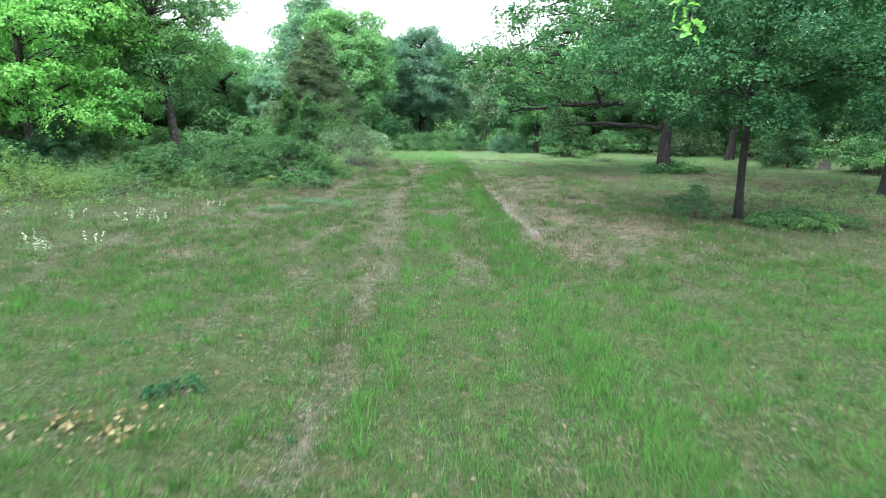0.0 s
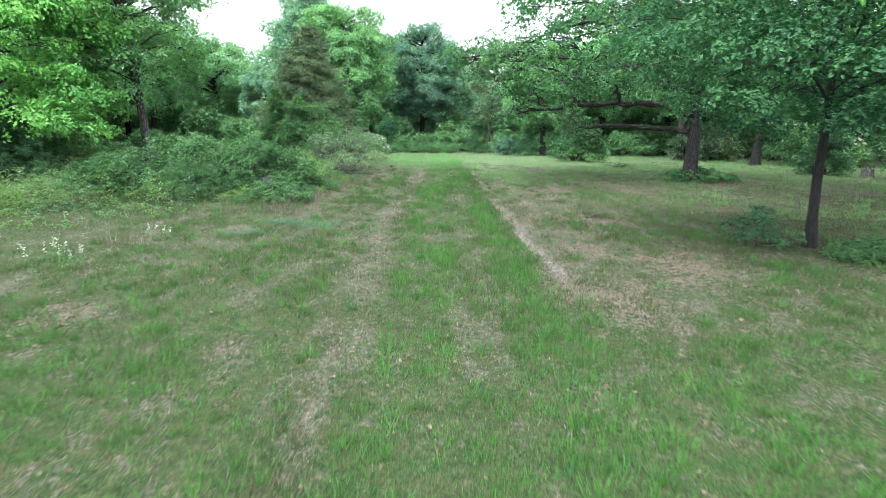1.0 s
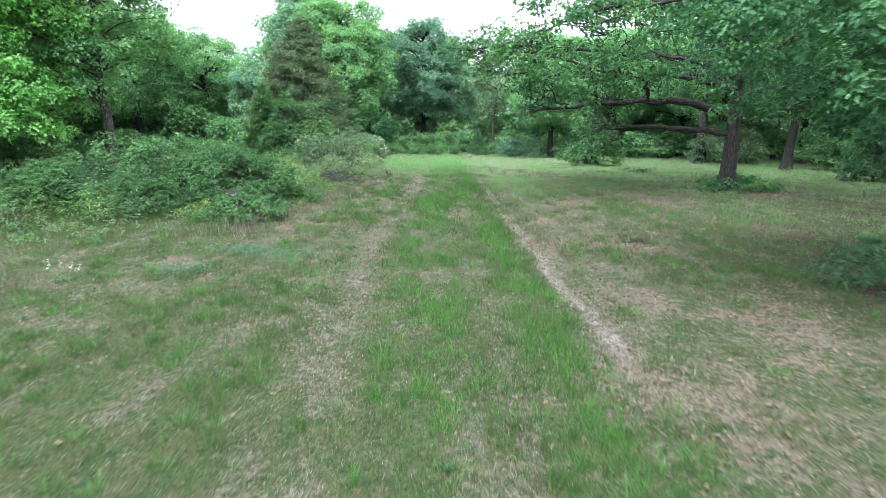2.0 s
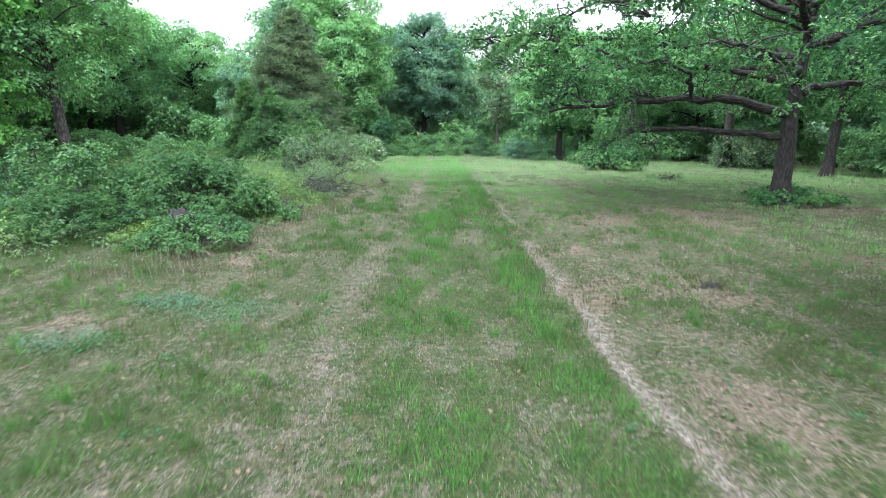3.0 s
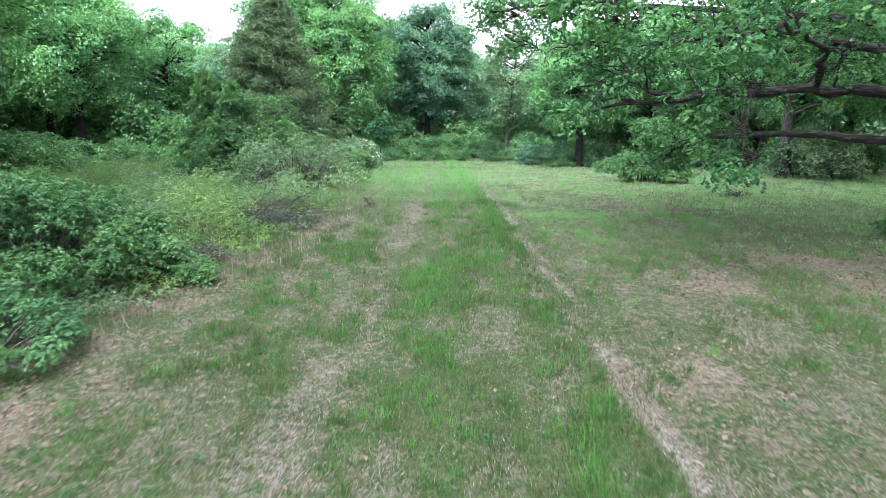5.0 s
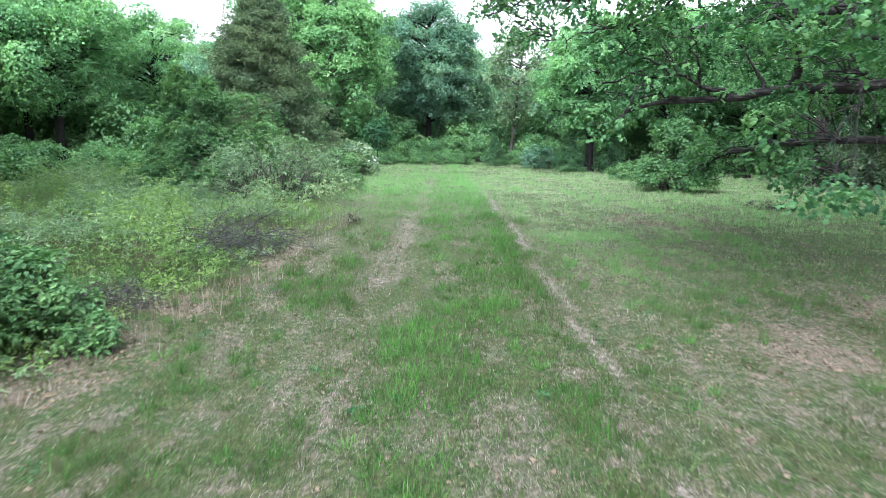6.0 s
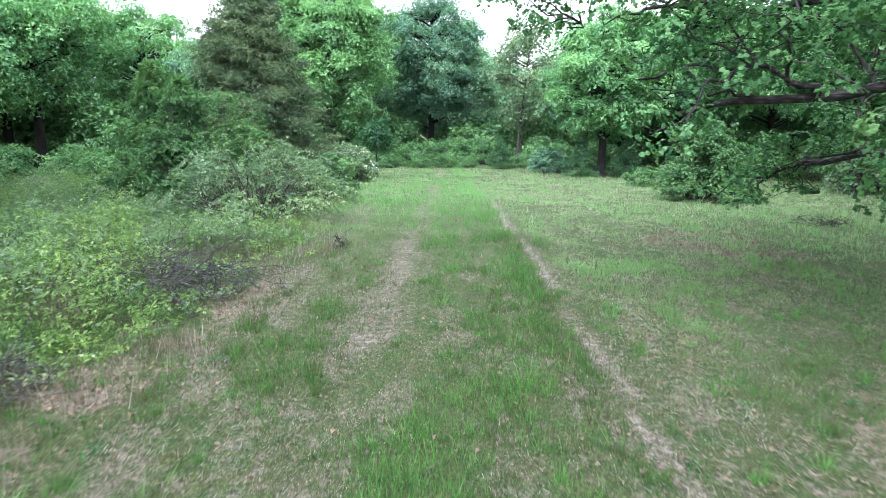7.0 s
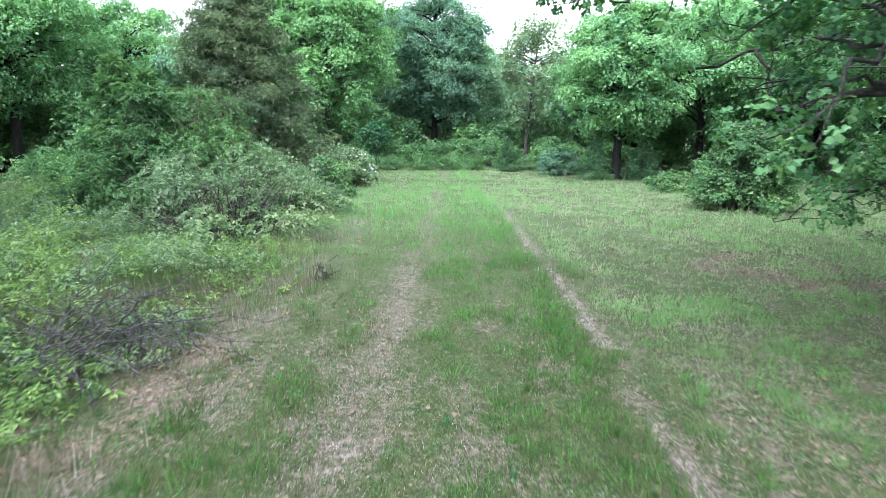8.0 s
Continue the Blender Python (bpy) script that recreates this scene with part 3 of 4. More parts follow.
# ---- the spreading oak beside the track ----
def spreading_oak():
    rng = np.random.default_rng(5)
    ox, oy = 9.75, 24.3
    oak = thing("oak_tree", ox, oy, height_at(ox, oy), "old spreading oak with long level limbs over the grass", "tree")
    line = np.array([(0, 0, -0.1), (0.0, 0, 0.6), (0.02, 0, 1.4), (0.02, 0, 2.2), (0.08, 0, 3.1), (0.22, 0.05, 4.0), (0.35, 0.1, 5.2), (0.3, 0.2, 6.5), (0.4, 0.2, 8.0)])
    part("trunk", trunk_mesh(line, 0.25, OAK_BARK, top=0.2, flare=1.45, sides=16), oak)
    # limbs: places relative to the foot of the trunk, and the thickness at their root
    limbs = [
        ([(-0.1, 0, 2.35), (-2.1, -0.4, 2.72), (-3.9, -0.35, 2.63), (-5.1, 0.3, 2.53), (-6.1, 1.4, 2.30)], 0.15, 0.03),
        ([(-4.3, -0.1, 2.6), (-4.4, -0.4, 3.2), (-4.9, -0.7, 3.7), (-5.8, -0.6, 3.9)], 0.06, 0.015),
        ([(-2.8, -0.4, 2.7), (-3.2, -1.2, 3.2), (-4.2, -1.9, 3.5), (-5.2, -2.2, 3.3)], 0.065, 0.015),
        ([(-5.0, 0.3, 2.5), (-5.6, 0.1, 2.75), (-6.0, 0.3, 2.75), (-6.3, 0.5, 2.8)], 0.045, 0.012),
        ([(-0.1, 0, 1.75), (-1.6, 0.1, 1.85), (-2.9, 0.5, 1.95), (-3.5, 1.6, 1.8), (-3.8, 2.8, 1.6), (-3.7, 3.8, 1.2)], 0.11, 0.02),
        ([(0.05, 0, 3.05), (-2.2, 0.1, 3.6), (-4.2, 0.3, 3.68), (-5.7, 0.6, 3.4), (-6.6, 1.2, 3.5)], 0.12, 0.02),
        ([(0.15, 0, 3.7), (-2.4, 1.7, 4.2), (-5.0, 2.6, 4.5), (-7.0, 3.4, 4.6), (-8.2, 3.8, 4.5)], 0.12, 0.02),
        ([(0.1, 0, 3.4), (-1.4, 2.6, 3.7), (-3.0, 4.2, 3.6), (-4.8, 4.6, 3.2), (-5.8, 4.2, 2.9)], 0.1, 0.02),
        ([(0.1, 0, 3.3), (-1.7, -2.3, 3.55), (-3.1, -3.7, 3.6), (-4.2, -4.4, 3.5)], 0.12, 0.02),
        ([(0.25, 0, 4.6), (-2.4, 0.2, 5.6), (-4.8, 0.3, 5.2), (-6.5, 0.4, 4.4)], 0.11, 0.02),
        ([(0.25, 0, 4.3), (-1.5, -2.0, 5.4), (-3.4, -3.4, 5.0), (-5.4, -3.6, 4.3)], 0.11, 0.02),
        ([(0.3, 0.1, 5.4), (-1.8, 1.8, 7.0), (-3.8, 2.6, 7.0), (-5.4, 3.0, 6.2)], 0.1, 0.02),
        ([(0.1, 0, 2.9), (1.8, 0.8, 3.2), (3.8, 1.0, 3.0), (5.4, 1.6, 2.6)], 0.12, 0.02),
        ([(0.2, 0, 4.0), (2.2, -1.6, 4.8), (4.2, -2.0, 4.6), (5.8, -1.8, 4.0)], 0.11, 0.02),
        ([(0.2, 0.0, 3.5), (0.9, 2.6, 4.2), (1.2, 4.6, 4.2), (1.6, 6.2, 3.6)], 0.11, 0.02),
        ([(0.3, 0.1, 5.6), (1.8, 1.6, 7.2), (3.4, 2.0, 7.4)], 0.1, 0.02),
        ([(0.25, 0.0, 5.0), (0.5, -2.4, 6.2), (0.2, -4.4, 6.0)], 0.1, 0.02),
    ]
    fine, pts, high, low = [], [], [], []
    # the dense upper crown
    more = np.random.default_rng(6)
    for k in range(56):
        draw = rng if k < 42 else more
        d = unit(draw.normal(size=3))
        c = d * draw.uniform(0.35, 1.0) ** 0.6 * (6.3, 6.0, 3.0) + (-0.6, 0.2, 7.2)
        high.append((*c, draw.uniform(0.7, 1.2)))
        start = np.array([0.3, 0.15, min(max(c[2] - 0.8, 4.2), 7.8)])
        fine.append(strand(bend([start, (start + c) / 2 + (0, 0, 0.4), c], 8, draw, 0.1), np.linspace(0.05, 0.008, 8), 5))
    for cx, cy, cz, r in ((-7.2, 3.5, 4.5, 1.1), (-8.1, 3.8, 4.6, 0.8), (-6.2, 3.2, 4.9, 1.0), (-7.6, 4.4, 4.0, 0.8), (-6.8, 0.6, 4.3, 0.9), (-6.9, 0.2, 4.0, 0.7), (-5.9, -3.5, 4.3, 0.8), (-4.85, -0.7, 2.15, 0.55), (-4.35, -0.1, 1.75, 0.6), (-5.1, -1.4, 2.9, 0.6), (-5.2, -2.8, 1.45, 0.26), (-3.7, 3.6, 1.3, 0.45)):
        for k in range(7):
            c = np.array((cx, cy, cz)) + rng.normal(size=3) * r * (0.6, 0.6, 0.4)
            (low if cz < 2.6 else pts).append((*c, r * rng.uniform(0.3, 0.55)))
            fine.append(strand(bend([(cx + 0.8, cy - 0.2, cz - 0.2) if r > 0.35 else (cx + 0.3, cy + 0.4, cz + 1.1), c], 6, rng, 0.06), np.linspace(0.022 * r, 0.004, 6), 4))
    for control, r0, r1 in limbs:
        steps = 20
        p = bend(control, steps, rng, 0.032)
        rad = r0 + (r1 - r0) * np.linspace(0, 1, steps) ** 0.8
        v, f = strand(p, rad * (1 + 0.12 * rng.normal(size=steps)), 10)
        part("limb", array_mesh("limb", v, f, LIMB_BARK, None, True), oak)
        length = np.linalg.norm(np.diff(p, axis=0), axis=1).sum()
        for k in range(int(length * 2.2)):
            at = rng.uniform(0.3, 1.0) * (steps - 1)
            root = np.array([np.interp(at, np.arange(steps), p[:, j]) for j in range(3)])
            ahead = unit(p[min(int(at) + 1, steps - 1)] - p[max(int(at) - 1, 0)])
            side = unit(rng.normal(size=3) * (1, 1, 0.55) + ahead * 0.9 + (0, 0, 0.15))
            reach = rng.uniform(0.5, 1.5)
            tip = root + side * reach
            tip[2] -= rng.uniform(0, 0.25)
            if tip[2] < (2.7 if tip[0] < -4.6 else 2.45 if tip[0] < -3.6 else 2.15) and rng.uniform() < 0.65:
                continue
            q = bend([root, (root + tip) / 2 + (0, 0, 0.1), tip], 7, rng, 0.045)
            thick = 0.014 + 0.018 * rng.uniform()
            fine.append(strand(q, np.linspace(thick, 0.005, 7), 5))
            for j in range(4):
                s = q[3 + j % 4]
                end = s + unit(rng.normal(size=3) * (1, 1, 0.6)) * rng.uniform(0.25, 0.6)
                fine.append(strand(bend([s, end], 4, rng, 0.03), np.linspace(0.008, 0.003, 4), 4))
                pts.append((*end, rng.uniform(0.16, 0.34)))
    pts = np.array(pts)
    pts = pts[(pts[:, 2] > 0.75) & ((np.hypot(pts[:, 0], pts[:, 1]) > 1.0) | (pts[:, 2] > 6))]
    pts = np.concatenate([pts, np.array(low)])
    high = np.array(high)
    hubs, faces_up, tone = clump_hubs(rng, pts[:, :3], pts[:, 3], 5.2, 0.6)
    top_hubs, top_up, top_tone = clump_hubs(more, high[:, :3], high[:, 3], 40, 0.5)
    part("crown", foliage_mesh("crown", [rosettes_at(rng, hubs, faces_up, tone, 7, 0.1, 0.11, width=0.55, lobed=True, droop=0.25),
                                         rosettes_at(more, top_hubs, top_up, top_tone, 10, 0.2, 0.14, width=0.6)], OAK_LEAF), oak)
    tv, tf = gather(fine)
    tagged(part("branchwork", array_mesh("branchwork", tv, tf, OAK_BARK, None, True), oak), kind="stuff")
    return oak


spreading_oak()

young_oak = broadleaf("young_oak_tree", 6.95, 12.8, 6.6, 3.6, 2.15, 0.088, DARK_LEAF, DARK_BARK, "slim dark-barked young tree with a dense low crown", 21,
          clumps=170, leaves=540, size=0.058, lean=(0.0, 0), clump_size=0.19, flat=0.48, fork=2.2, dome=True)


def low_branch(tree, seed):
    """A long bough that reaches out over the track and ends in a drooping spray of big lobed leaves."""
    rng = np.random.default_rng(seed)
    p = bend([(0.25, 0, 3.6), (-1.6, -2.6, 4.5), (-3.1, -4.8, 4.3), (-3.75, -5.8, 3.7), (-3.9, -5.95, 3.1)], 12, rng, 0.05)
    pieces, hubs = [strand(p, np.linspace(0.035, 0.004, 12), 6)], []
    for k in range(12):
        s = p[6 + k % 6]
        tip = s + unit(rng.normal(size=3) * (1, 1, 0.5)) * rng.uniform(0.15, 0.4)
        pieces.append(strand(bend([s, tip], 4, rng, 0.02), np.linspace(0.006, 0.002, 4), 4))
        hubs.append(tip)
    hubs = np.array(hubs + list(p[8:]))
    v, f = gather(pieces)
    bough = part("low_branch", array_mesh("low_branch", v, f, DARK_BARK, None, True), tree, "long drooping bough")
    lot = rosettes_at(rng, hubs, unit(rng.normal(size=hubs.shape) * 0.4 + (0, 0, 1)), rng.normal(0.15, 0.1, len(hubs)), 7, 0.08, 0.13, width=0.6, lobed=True, droop=0.4)
    # brighter leaf colour than the crown's, standing in for light from behind
    part("leaves", foliage_mesh("leaves", [lot], BRIGHT_LEAF), bough, "lobed leaves coloured bright as if backlit")


low_branch(young_oak, 26)
broadleaf("leaning_oak_tree", 17.2, 33.9, 9.8, 5.0, 1.9, 0.21, OAK_LEAF, OAK_BARK, "dark-barked oak standing in shade behind the spreading oak", 22, clumps=54, leaves=200, size=0.14, lean=(0.8, 0))
broadleaf("grey_oak_tree", 16.0, 40.4, 10.6, 5.3, 2.0, 0.26, OAK_LEAF, GREY_BARK, "grey-barked tree standing on open grass", 23, clumps=54, leaves=200, size=0.15)
broadleaf("shade_tree", 13.6, 17.2, 9.0, 4.6, 2.1, 0.2, DARK_LEAF, DARK_BARK, "dark-trunked tree at the shaded side of the clearing", 24, clumps=80, leaves=170, size=0.14, dome=True, flat=0.4)
broadleaf("round_tree", 9.6, 52.0, 9.5, 3.6, 1.3, 0.24, WOOD_LEAF, DARK_BARK, "broad dark green tree with shrubs round its trunk", 25, clumps=150, leaves=340, size=0.13, flat=0.5, clump_size=0.22)

# left of the track
broadleaf("maple_tree", -14.9, 24.2, 10.5, 5.0, 1.6, 0.2, BRIGHT_LEAF, GREY_BARK, "bright yellow-green tree with foliage down to the ground", 31, clumps=240, leaves=400, size=0.105, flat=0.42, clump_size=0.19, dome=True)
broadleaf("lichened_oak_tree", -10.6, 27.5, 12.5, 3.8, 1.8, 0.2, LIGHT_LEAF, GREY_BARK, "thin-crowned oak with a leaning lichened trunk", 32, clumps=150, leaves=400, size=0.095, flat=0.5, lean=(-1.2, 0), clump_size=0.22)
broadleaf("forked_tree", -16.6, 34.0, 10.0, 3.8, 1.5, 0.16, WOOD_LEAF, GREY_BARK, "slender forked tree in the wood's edge", 33, clumps=80, leaves=330, size=0.125, flat=0.5)
edge_tree = broadleaf("edge_tree", -22.8, 51.5, 11.0, 4.4, 2.4, 0.26, WOOD_LEAF, DARK_BARK, "woodland tree with a dark bare trunk", 34, sprays=1, clumps=120, leaves=380, size=0.13, clump_size=0.22, flat=0.75, group="woodland trees")
cedar("red_cedar", -7.4, 44.8, 8.3, 3.5, "tall brownish-green cedar, dense and pointed", 41, boughs=340, sprigs=440, size=0.1, power=0.75)

# the wood across the end of the clearing
broadleaf("bright_maple_tree", -7.3, 62.0, 14.5, 4.9, 0.9, 0.25, LIGHT_LEAF, GREY_BARK, "tall light green tree billowing beside the cedar", 42, clumps=170, leaves=370, size=0.155, clump_size=0.22, flat=0.75)
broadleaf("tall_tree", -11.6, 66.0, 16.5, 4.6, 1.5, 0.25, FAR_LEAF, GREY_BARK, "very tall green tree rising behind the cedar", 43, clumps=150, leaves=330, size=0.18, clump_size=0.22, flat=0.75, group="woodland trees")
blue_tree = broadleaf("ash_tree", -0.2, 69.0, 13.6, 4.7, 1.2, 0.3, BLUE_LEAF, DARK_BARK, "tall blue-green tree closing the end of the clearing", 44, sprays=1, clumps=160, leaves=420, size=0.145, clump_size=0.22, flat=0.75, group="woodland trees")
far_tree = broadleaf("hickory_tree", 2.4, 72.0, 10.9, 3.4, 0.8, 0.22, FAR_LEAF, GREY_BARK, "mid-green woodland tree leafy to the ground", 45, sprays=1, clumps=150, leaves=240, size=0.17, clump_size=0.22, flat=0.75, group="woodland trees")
broadleaf("thin_crowned_tree", 6.4, 64.5, 11.4, 3.1, 2.0, 0.15, PALE_LEAF, GREY_BARK, "thin-crowned tree with pale bare branches against the sky", 46, clumps=80, leaves=90, size=0.17, lean=(0.7, 0), clump_size=0.26)
dense_tree = broadleaf("woodland_tree", 15.5, 56.0, 10.5, 5.0, 1.9, 0.25, WOOD_LEAF, DARK_BARK, "dense green woodland tree behind the clearing", 47, sprays=1, clumps=130, leaves=330, size=0.15, clump_size=0.22, flat=0.75, group="woodland trees")

# (x, y, size, turn) of further trees that look like the ones above
for source, places in (
    (edge_tree, [(-20.1, 49.9, 1.0, 40), (-28, 44.0, 1.0, 130), (-29, 60.0, 1.05, 80), (-17.8, 57.0, 0.94, 200), (-33, 54.0, 1.1, 10), (-21.5, 38.0, 0.9, 300), (24, 44.0, 1.0, 60), (25, 30.0, 0.95, 20), (24, 20.0, 0.9, 330), (28, 38.0, 1.0, 85), (31, 22.0, 1.0, 75), (32, 31.0, 1.05, 260)]),
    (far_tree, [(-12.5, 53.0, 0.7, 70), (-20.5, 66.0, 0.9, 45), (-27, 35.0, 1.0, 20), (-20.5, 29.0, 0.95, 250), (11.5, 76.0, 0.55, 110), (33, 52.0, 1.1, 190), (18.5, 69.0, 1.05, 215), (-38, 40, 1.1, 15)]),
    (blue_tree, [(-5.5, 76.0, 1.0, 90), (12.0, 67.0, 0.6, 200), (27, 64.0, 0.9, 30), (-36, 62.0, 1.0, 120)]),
    (dense_tree, [(21, 49.0, 0.95, 120), (13.5, 62.0, 1.0, 210), (22, 58.0, 1.05, 45), (28, 54.0, 1.0, 300), (35, 42.0, 1.1, 150), (37, 48.0, 1.1, 10)]),
):
    for x, y, size, turn in places:
        copy_thing(source, pose(x, y, height_at(x, y) - 0.05, 0, 0, turn) @ Matrix.Diagonal((size, size, size, 1)))

# the depth of the wood behind: one mass of foliage that nobody could count
_w = np.random.default_rng(48)
heads = []
for (ax, ay), (bx, by) in (((-48, 20), (-46, 62)), ((-46, 62), (-24, 80)), ((-26, 80), (8, 88)), ((6, 88), (36, 80)), ((34, 80), (44, 40)), ((44, 42), (40, 8)), ((-36, 52), (-26, 70)), ((-26, 70), (-8, 80)), ((-8, 80), (14, 82)), ((12, 74), (32, 66)), ((-32, 30), (-34, 52))):
    for k in range(110):
        u = _w.uniform()
        heads.append((ax + (bx - ax) * u + _w.normal(0, 2.2), ay + (by - ay) * u + _w.normal(0, 2.2), _w.uniform(0.0, 1) * 8.5 - 0.4, _w.uniform(1.2, 2.2)))
heads = np.array(heads)
hubs, faces_up, tone = clump_hubs(_w, heads[:, :3], heads[:, 3], 14, 0.8)
keep = hubs[:, 2] > -0.5
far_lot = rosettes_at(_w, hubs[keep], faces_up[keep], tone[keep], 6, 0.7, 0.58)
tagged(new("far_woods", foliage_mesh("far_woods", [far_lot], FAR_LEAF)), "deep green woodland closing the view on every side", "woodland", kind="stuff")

# ---- shrubs ----
shrub("viburnum_shrub", -5.5, 33.6, 3.0, 1.55, SHRUB_LEAF, "tall rounded green shrub under the cedar", 51, clumps=90, leaves=280, size=0.075, width=0.4, rosettes=True)
shrub("sumac_shrub", -3.6, 31.2, 1.75, 1.7, PALE_LEAF, "spreading pale-leaved shrub with bare grey stems showing", 52, clumps=90, leaves=170, size=0.075, bare=0.4, stems=130, bark=GREY_BARK, width=0.36, rosettes=True)
shrub("sumac_shrub", -3.3, 35.2, 1.5, 1.3, PALE_LEAF, "low pale-leaved shrub at the foot of the cedar", 53, clumps=50, leaves=180, size=0.08, bare=0.15, width=0.36, rosettes=True)
low_shrub = shrub("low_shrub", -4.5, 20.8, 1.42, 1.4, THICKET_LEAF, "low leafy green shrub at the grass edge", 54, clumps=90, leaves=400, size=0.05, width=0.4, rosettes=True)
shrub("low_shrub", -6.9, 20.4, 1.6, 1.7, THICKET_LEAF, "low green shrub mixed with tall weeds", 55, clumps=70, leaves=220, size=0.06)
shrub("bramble_shrub", -3.3, 21.4, 0.8, 0.7, SHRUB_LEAF, "small twiggy shrub beside dry grass", 56, clumps=40, leaves=110, size=0.055, bare=0.3, stems=40)
shrub("bramble_shrub", -3.5, 18.3, 0.6, 0.85, THICKET_LEAF, "low leafy bramble beside a dark stump", 57, clumps=44, leaves=150, size=0.045)
laurel = shrub("laurel_shrub", -3.3, 44.2, 1.5, 1.2, PALE_LEAF, "rounded shrub flecked with white flowers", 58, clumps=40, leaves=160, size=0.1)
_p = np.random.default_rng(66)
_b = unit(_p.normal(size=(160, 3))) * (1.15, 1.1, 0.85) + (0, 0, 0.72)
v, f = leaf_arrays(_b[_b[:, 2] > 0.3], 0.075, _p, width=0.8)
tagged(part("blossom", array_mesh("blossom", v, f, PETAL), laurel, "white blossom"), kind="stuff")
shrub("laurel_shrub", -3.4, 39.6, 1.3, 1.0, SHRUB_LEAF, "rounded green shrub on the grass edge", 59, clumps=36, leaves=140, size=0.09)
shrub("hazel_shrub", 8.95, 37.0, 2.35, 1.1, SHRUB_LEAF, "round bushy green shrub on open grass", 60, clumps=80, leaves=190, size=0.085, group="shrubs on the grass")
shrub("small_shrub", 9.2, 43.2, 0.8, 0.9, SHRUB_LEAF, "small low shrub on open grass", 61, clumps=26, leaves=110, size=0.09, group="shrubs on the grass")
shrub("round_shrub", 7.4, 55.5, 1.6, 1.25, BLUE_LEAF, "rounded shrub at the far grass edge", 62, clumps=36, leaves=150, size=0.11, group="shrubs on the grass")
shrub("oak_sprout", 10.1, 24.3, 0.4, 1.2, OAK_LEAF, "leafy sprouts round the foot of the oak", 63, clumps=46, leaves=80, size=0.07, group="shrubs on the grass")
shrub("weed_clump", 7.9, 11.8, 0.34, 1.1, SHRUB_LEAF, "dark green weeds crowding beside a slim trunk", 69, clumps=46, leaves=90, size=0.07, width=0.26, twigs=1, depth=0.6, group="shrubs on the grass", category="weeds")
shrub("weed_clump", -1.32, 22.9, 0.06, 0.26, OAK_LEAF, "small dark green weed in straw-strewn grass", 67, clumps=12, leaves=26, size=0.05, width=0.2, twigs=1, depth=0.5, group="weeds in the grass", category="weeds")
shrub("weed_clump", -2.47, 20.95, 0.4, 0.2, SHRUB_LEAF, "upright leafy weed beside brown leaf litter", 68, clumps=16, leaves=60, size=0.055, width=0.4, twigs=1, group="weeds in the grass", category="weeds")
shrub("weed_clump", -1.7, 4.35, 0.08, 0.32, DARK_LEAF, "low dark green weeds spreading in the lawn", 88, clumps=20, leaves=40, size=0.04, width=0.3, twigs=1, depth=0.6, group="weeds in the grass", category="weeds")
shrub("thicket_shrub", 17.5, 40.5, 2.2, 2.0, PALE_LEAF, "pale green thicket under the trees", 64, clumps=60, leaves=170, size=0.12)
hedge = shrub("thicket_shrub", -16.8, 31.2, 2.4, 2.2, HEDGE_LEAF, "green thicket filling the wood's edge", 65, twigs=1, clumps=60, leaves=110, size=0.14, group="thicket in the wood")
for x, y, size, turn in [(-9.5, 37.5, 0.6, 40), (-19, 33, 1.2, 15), (-22, 30, 1.2, 95), (-17.5, 26.5, 1.0, 180), (-13.5, 34.5, 0.7, 240), (-18, 37, 0.5, 310), (-22, 41, 0.7, 60), (-14.5, 43.5, 0.6, 120), (-24, 45, 0.7, 20), (-10.5, 42.0, 1.0, 200), (-16, 29.5, 0.9, 100), (-15.5, 39.5, 0.7, 200), (-12, 48.5, 1.2, 300), (-9, 53, 1.0, 10),
                         (-5.2, 60.5, 0.75, 75), (-2.4, 62.5, 0.8, 190), (1.2, 63.5, 0.85, 330), (3.6, 64.2, 0.8, 20), (8.2, 61.5, 0.9, 110), (11.4, 58.5, 0.8, 210), (15.2, 50.8, 0.8, 45), (19.5, 44.6, 0.95, 170),
                         (22.5, 38.5, 1.0, 260), (20.5, 33.5, 0.8, 15), (22.0, 27.4, 0.95, 140), (18.8, 24.5, 0.7, 290), (25, 33, 1.2, 90), (27, 25, 1.1, 200), (-18, 22.5, 1.0, 55), (-16, 17.2, 0.8, 250), (-14.2, 20.4, 0.65, 260), (-24, 33, 1.3, 0),
                         (-4.2, 58.4, 0.36, 10), (-2.6, 59.2, 0.4, 80), (-0.8, 59.6, 0.34, 150), (0.9, 60.0, 0.4, 220), (2.5, 60.2, 0.36, 290), (6.0, 60.4, 0.42, 350), (9.4, 58.4, 0.4, 60), (20.5, 17.5, 0.85, 310), (18.6, 53.5, 1.1, 95), (24.5, 49.5, 1.1, 185),
                         (-24, 53, 1.7, 35), (-20.5, 55.5, 1.6, 130), (-16.5, 51.5, 1.5, 250), (-27, 50, 1.7, 310), (-14, 57.5, 1.6, 80), (-10.2, 60.5, 1.5, 190), (-30, 46, 1.7, 160), (-24, 38.5, 0.8, 280), (-19.5, 44.5, 0.5, 15), (-3.5, 66.0, 1.5, 60), (3.4, 68.5, 1.6, 150), (8.6, 67.0, 1.5, 240), (14.5, 63.0, 1.5, 330), (20, 60, 1.6, 100), (-25, 26, 1.6, 45), (-21, 24, 1.4, 175)]:
    copy_thing(hedge, pose(x, y, height_at(x, y), 0, 0, turn) @ Matrix.Diagonal((size, size, size, 1)))
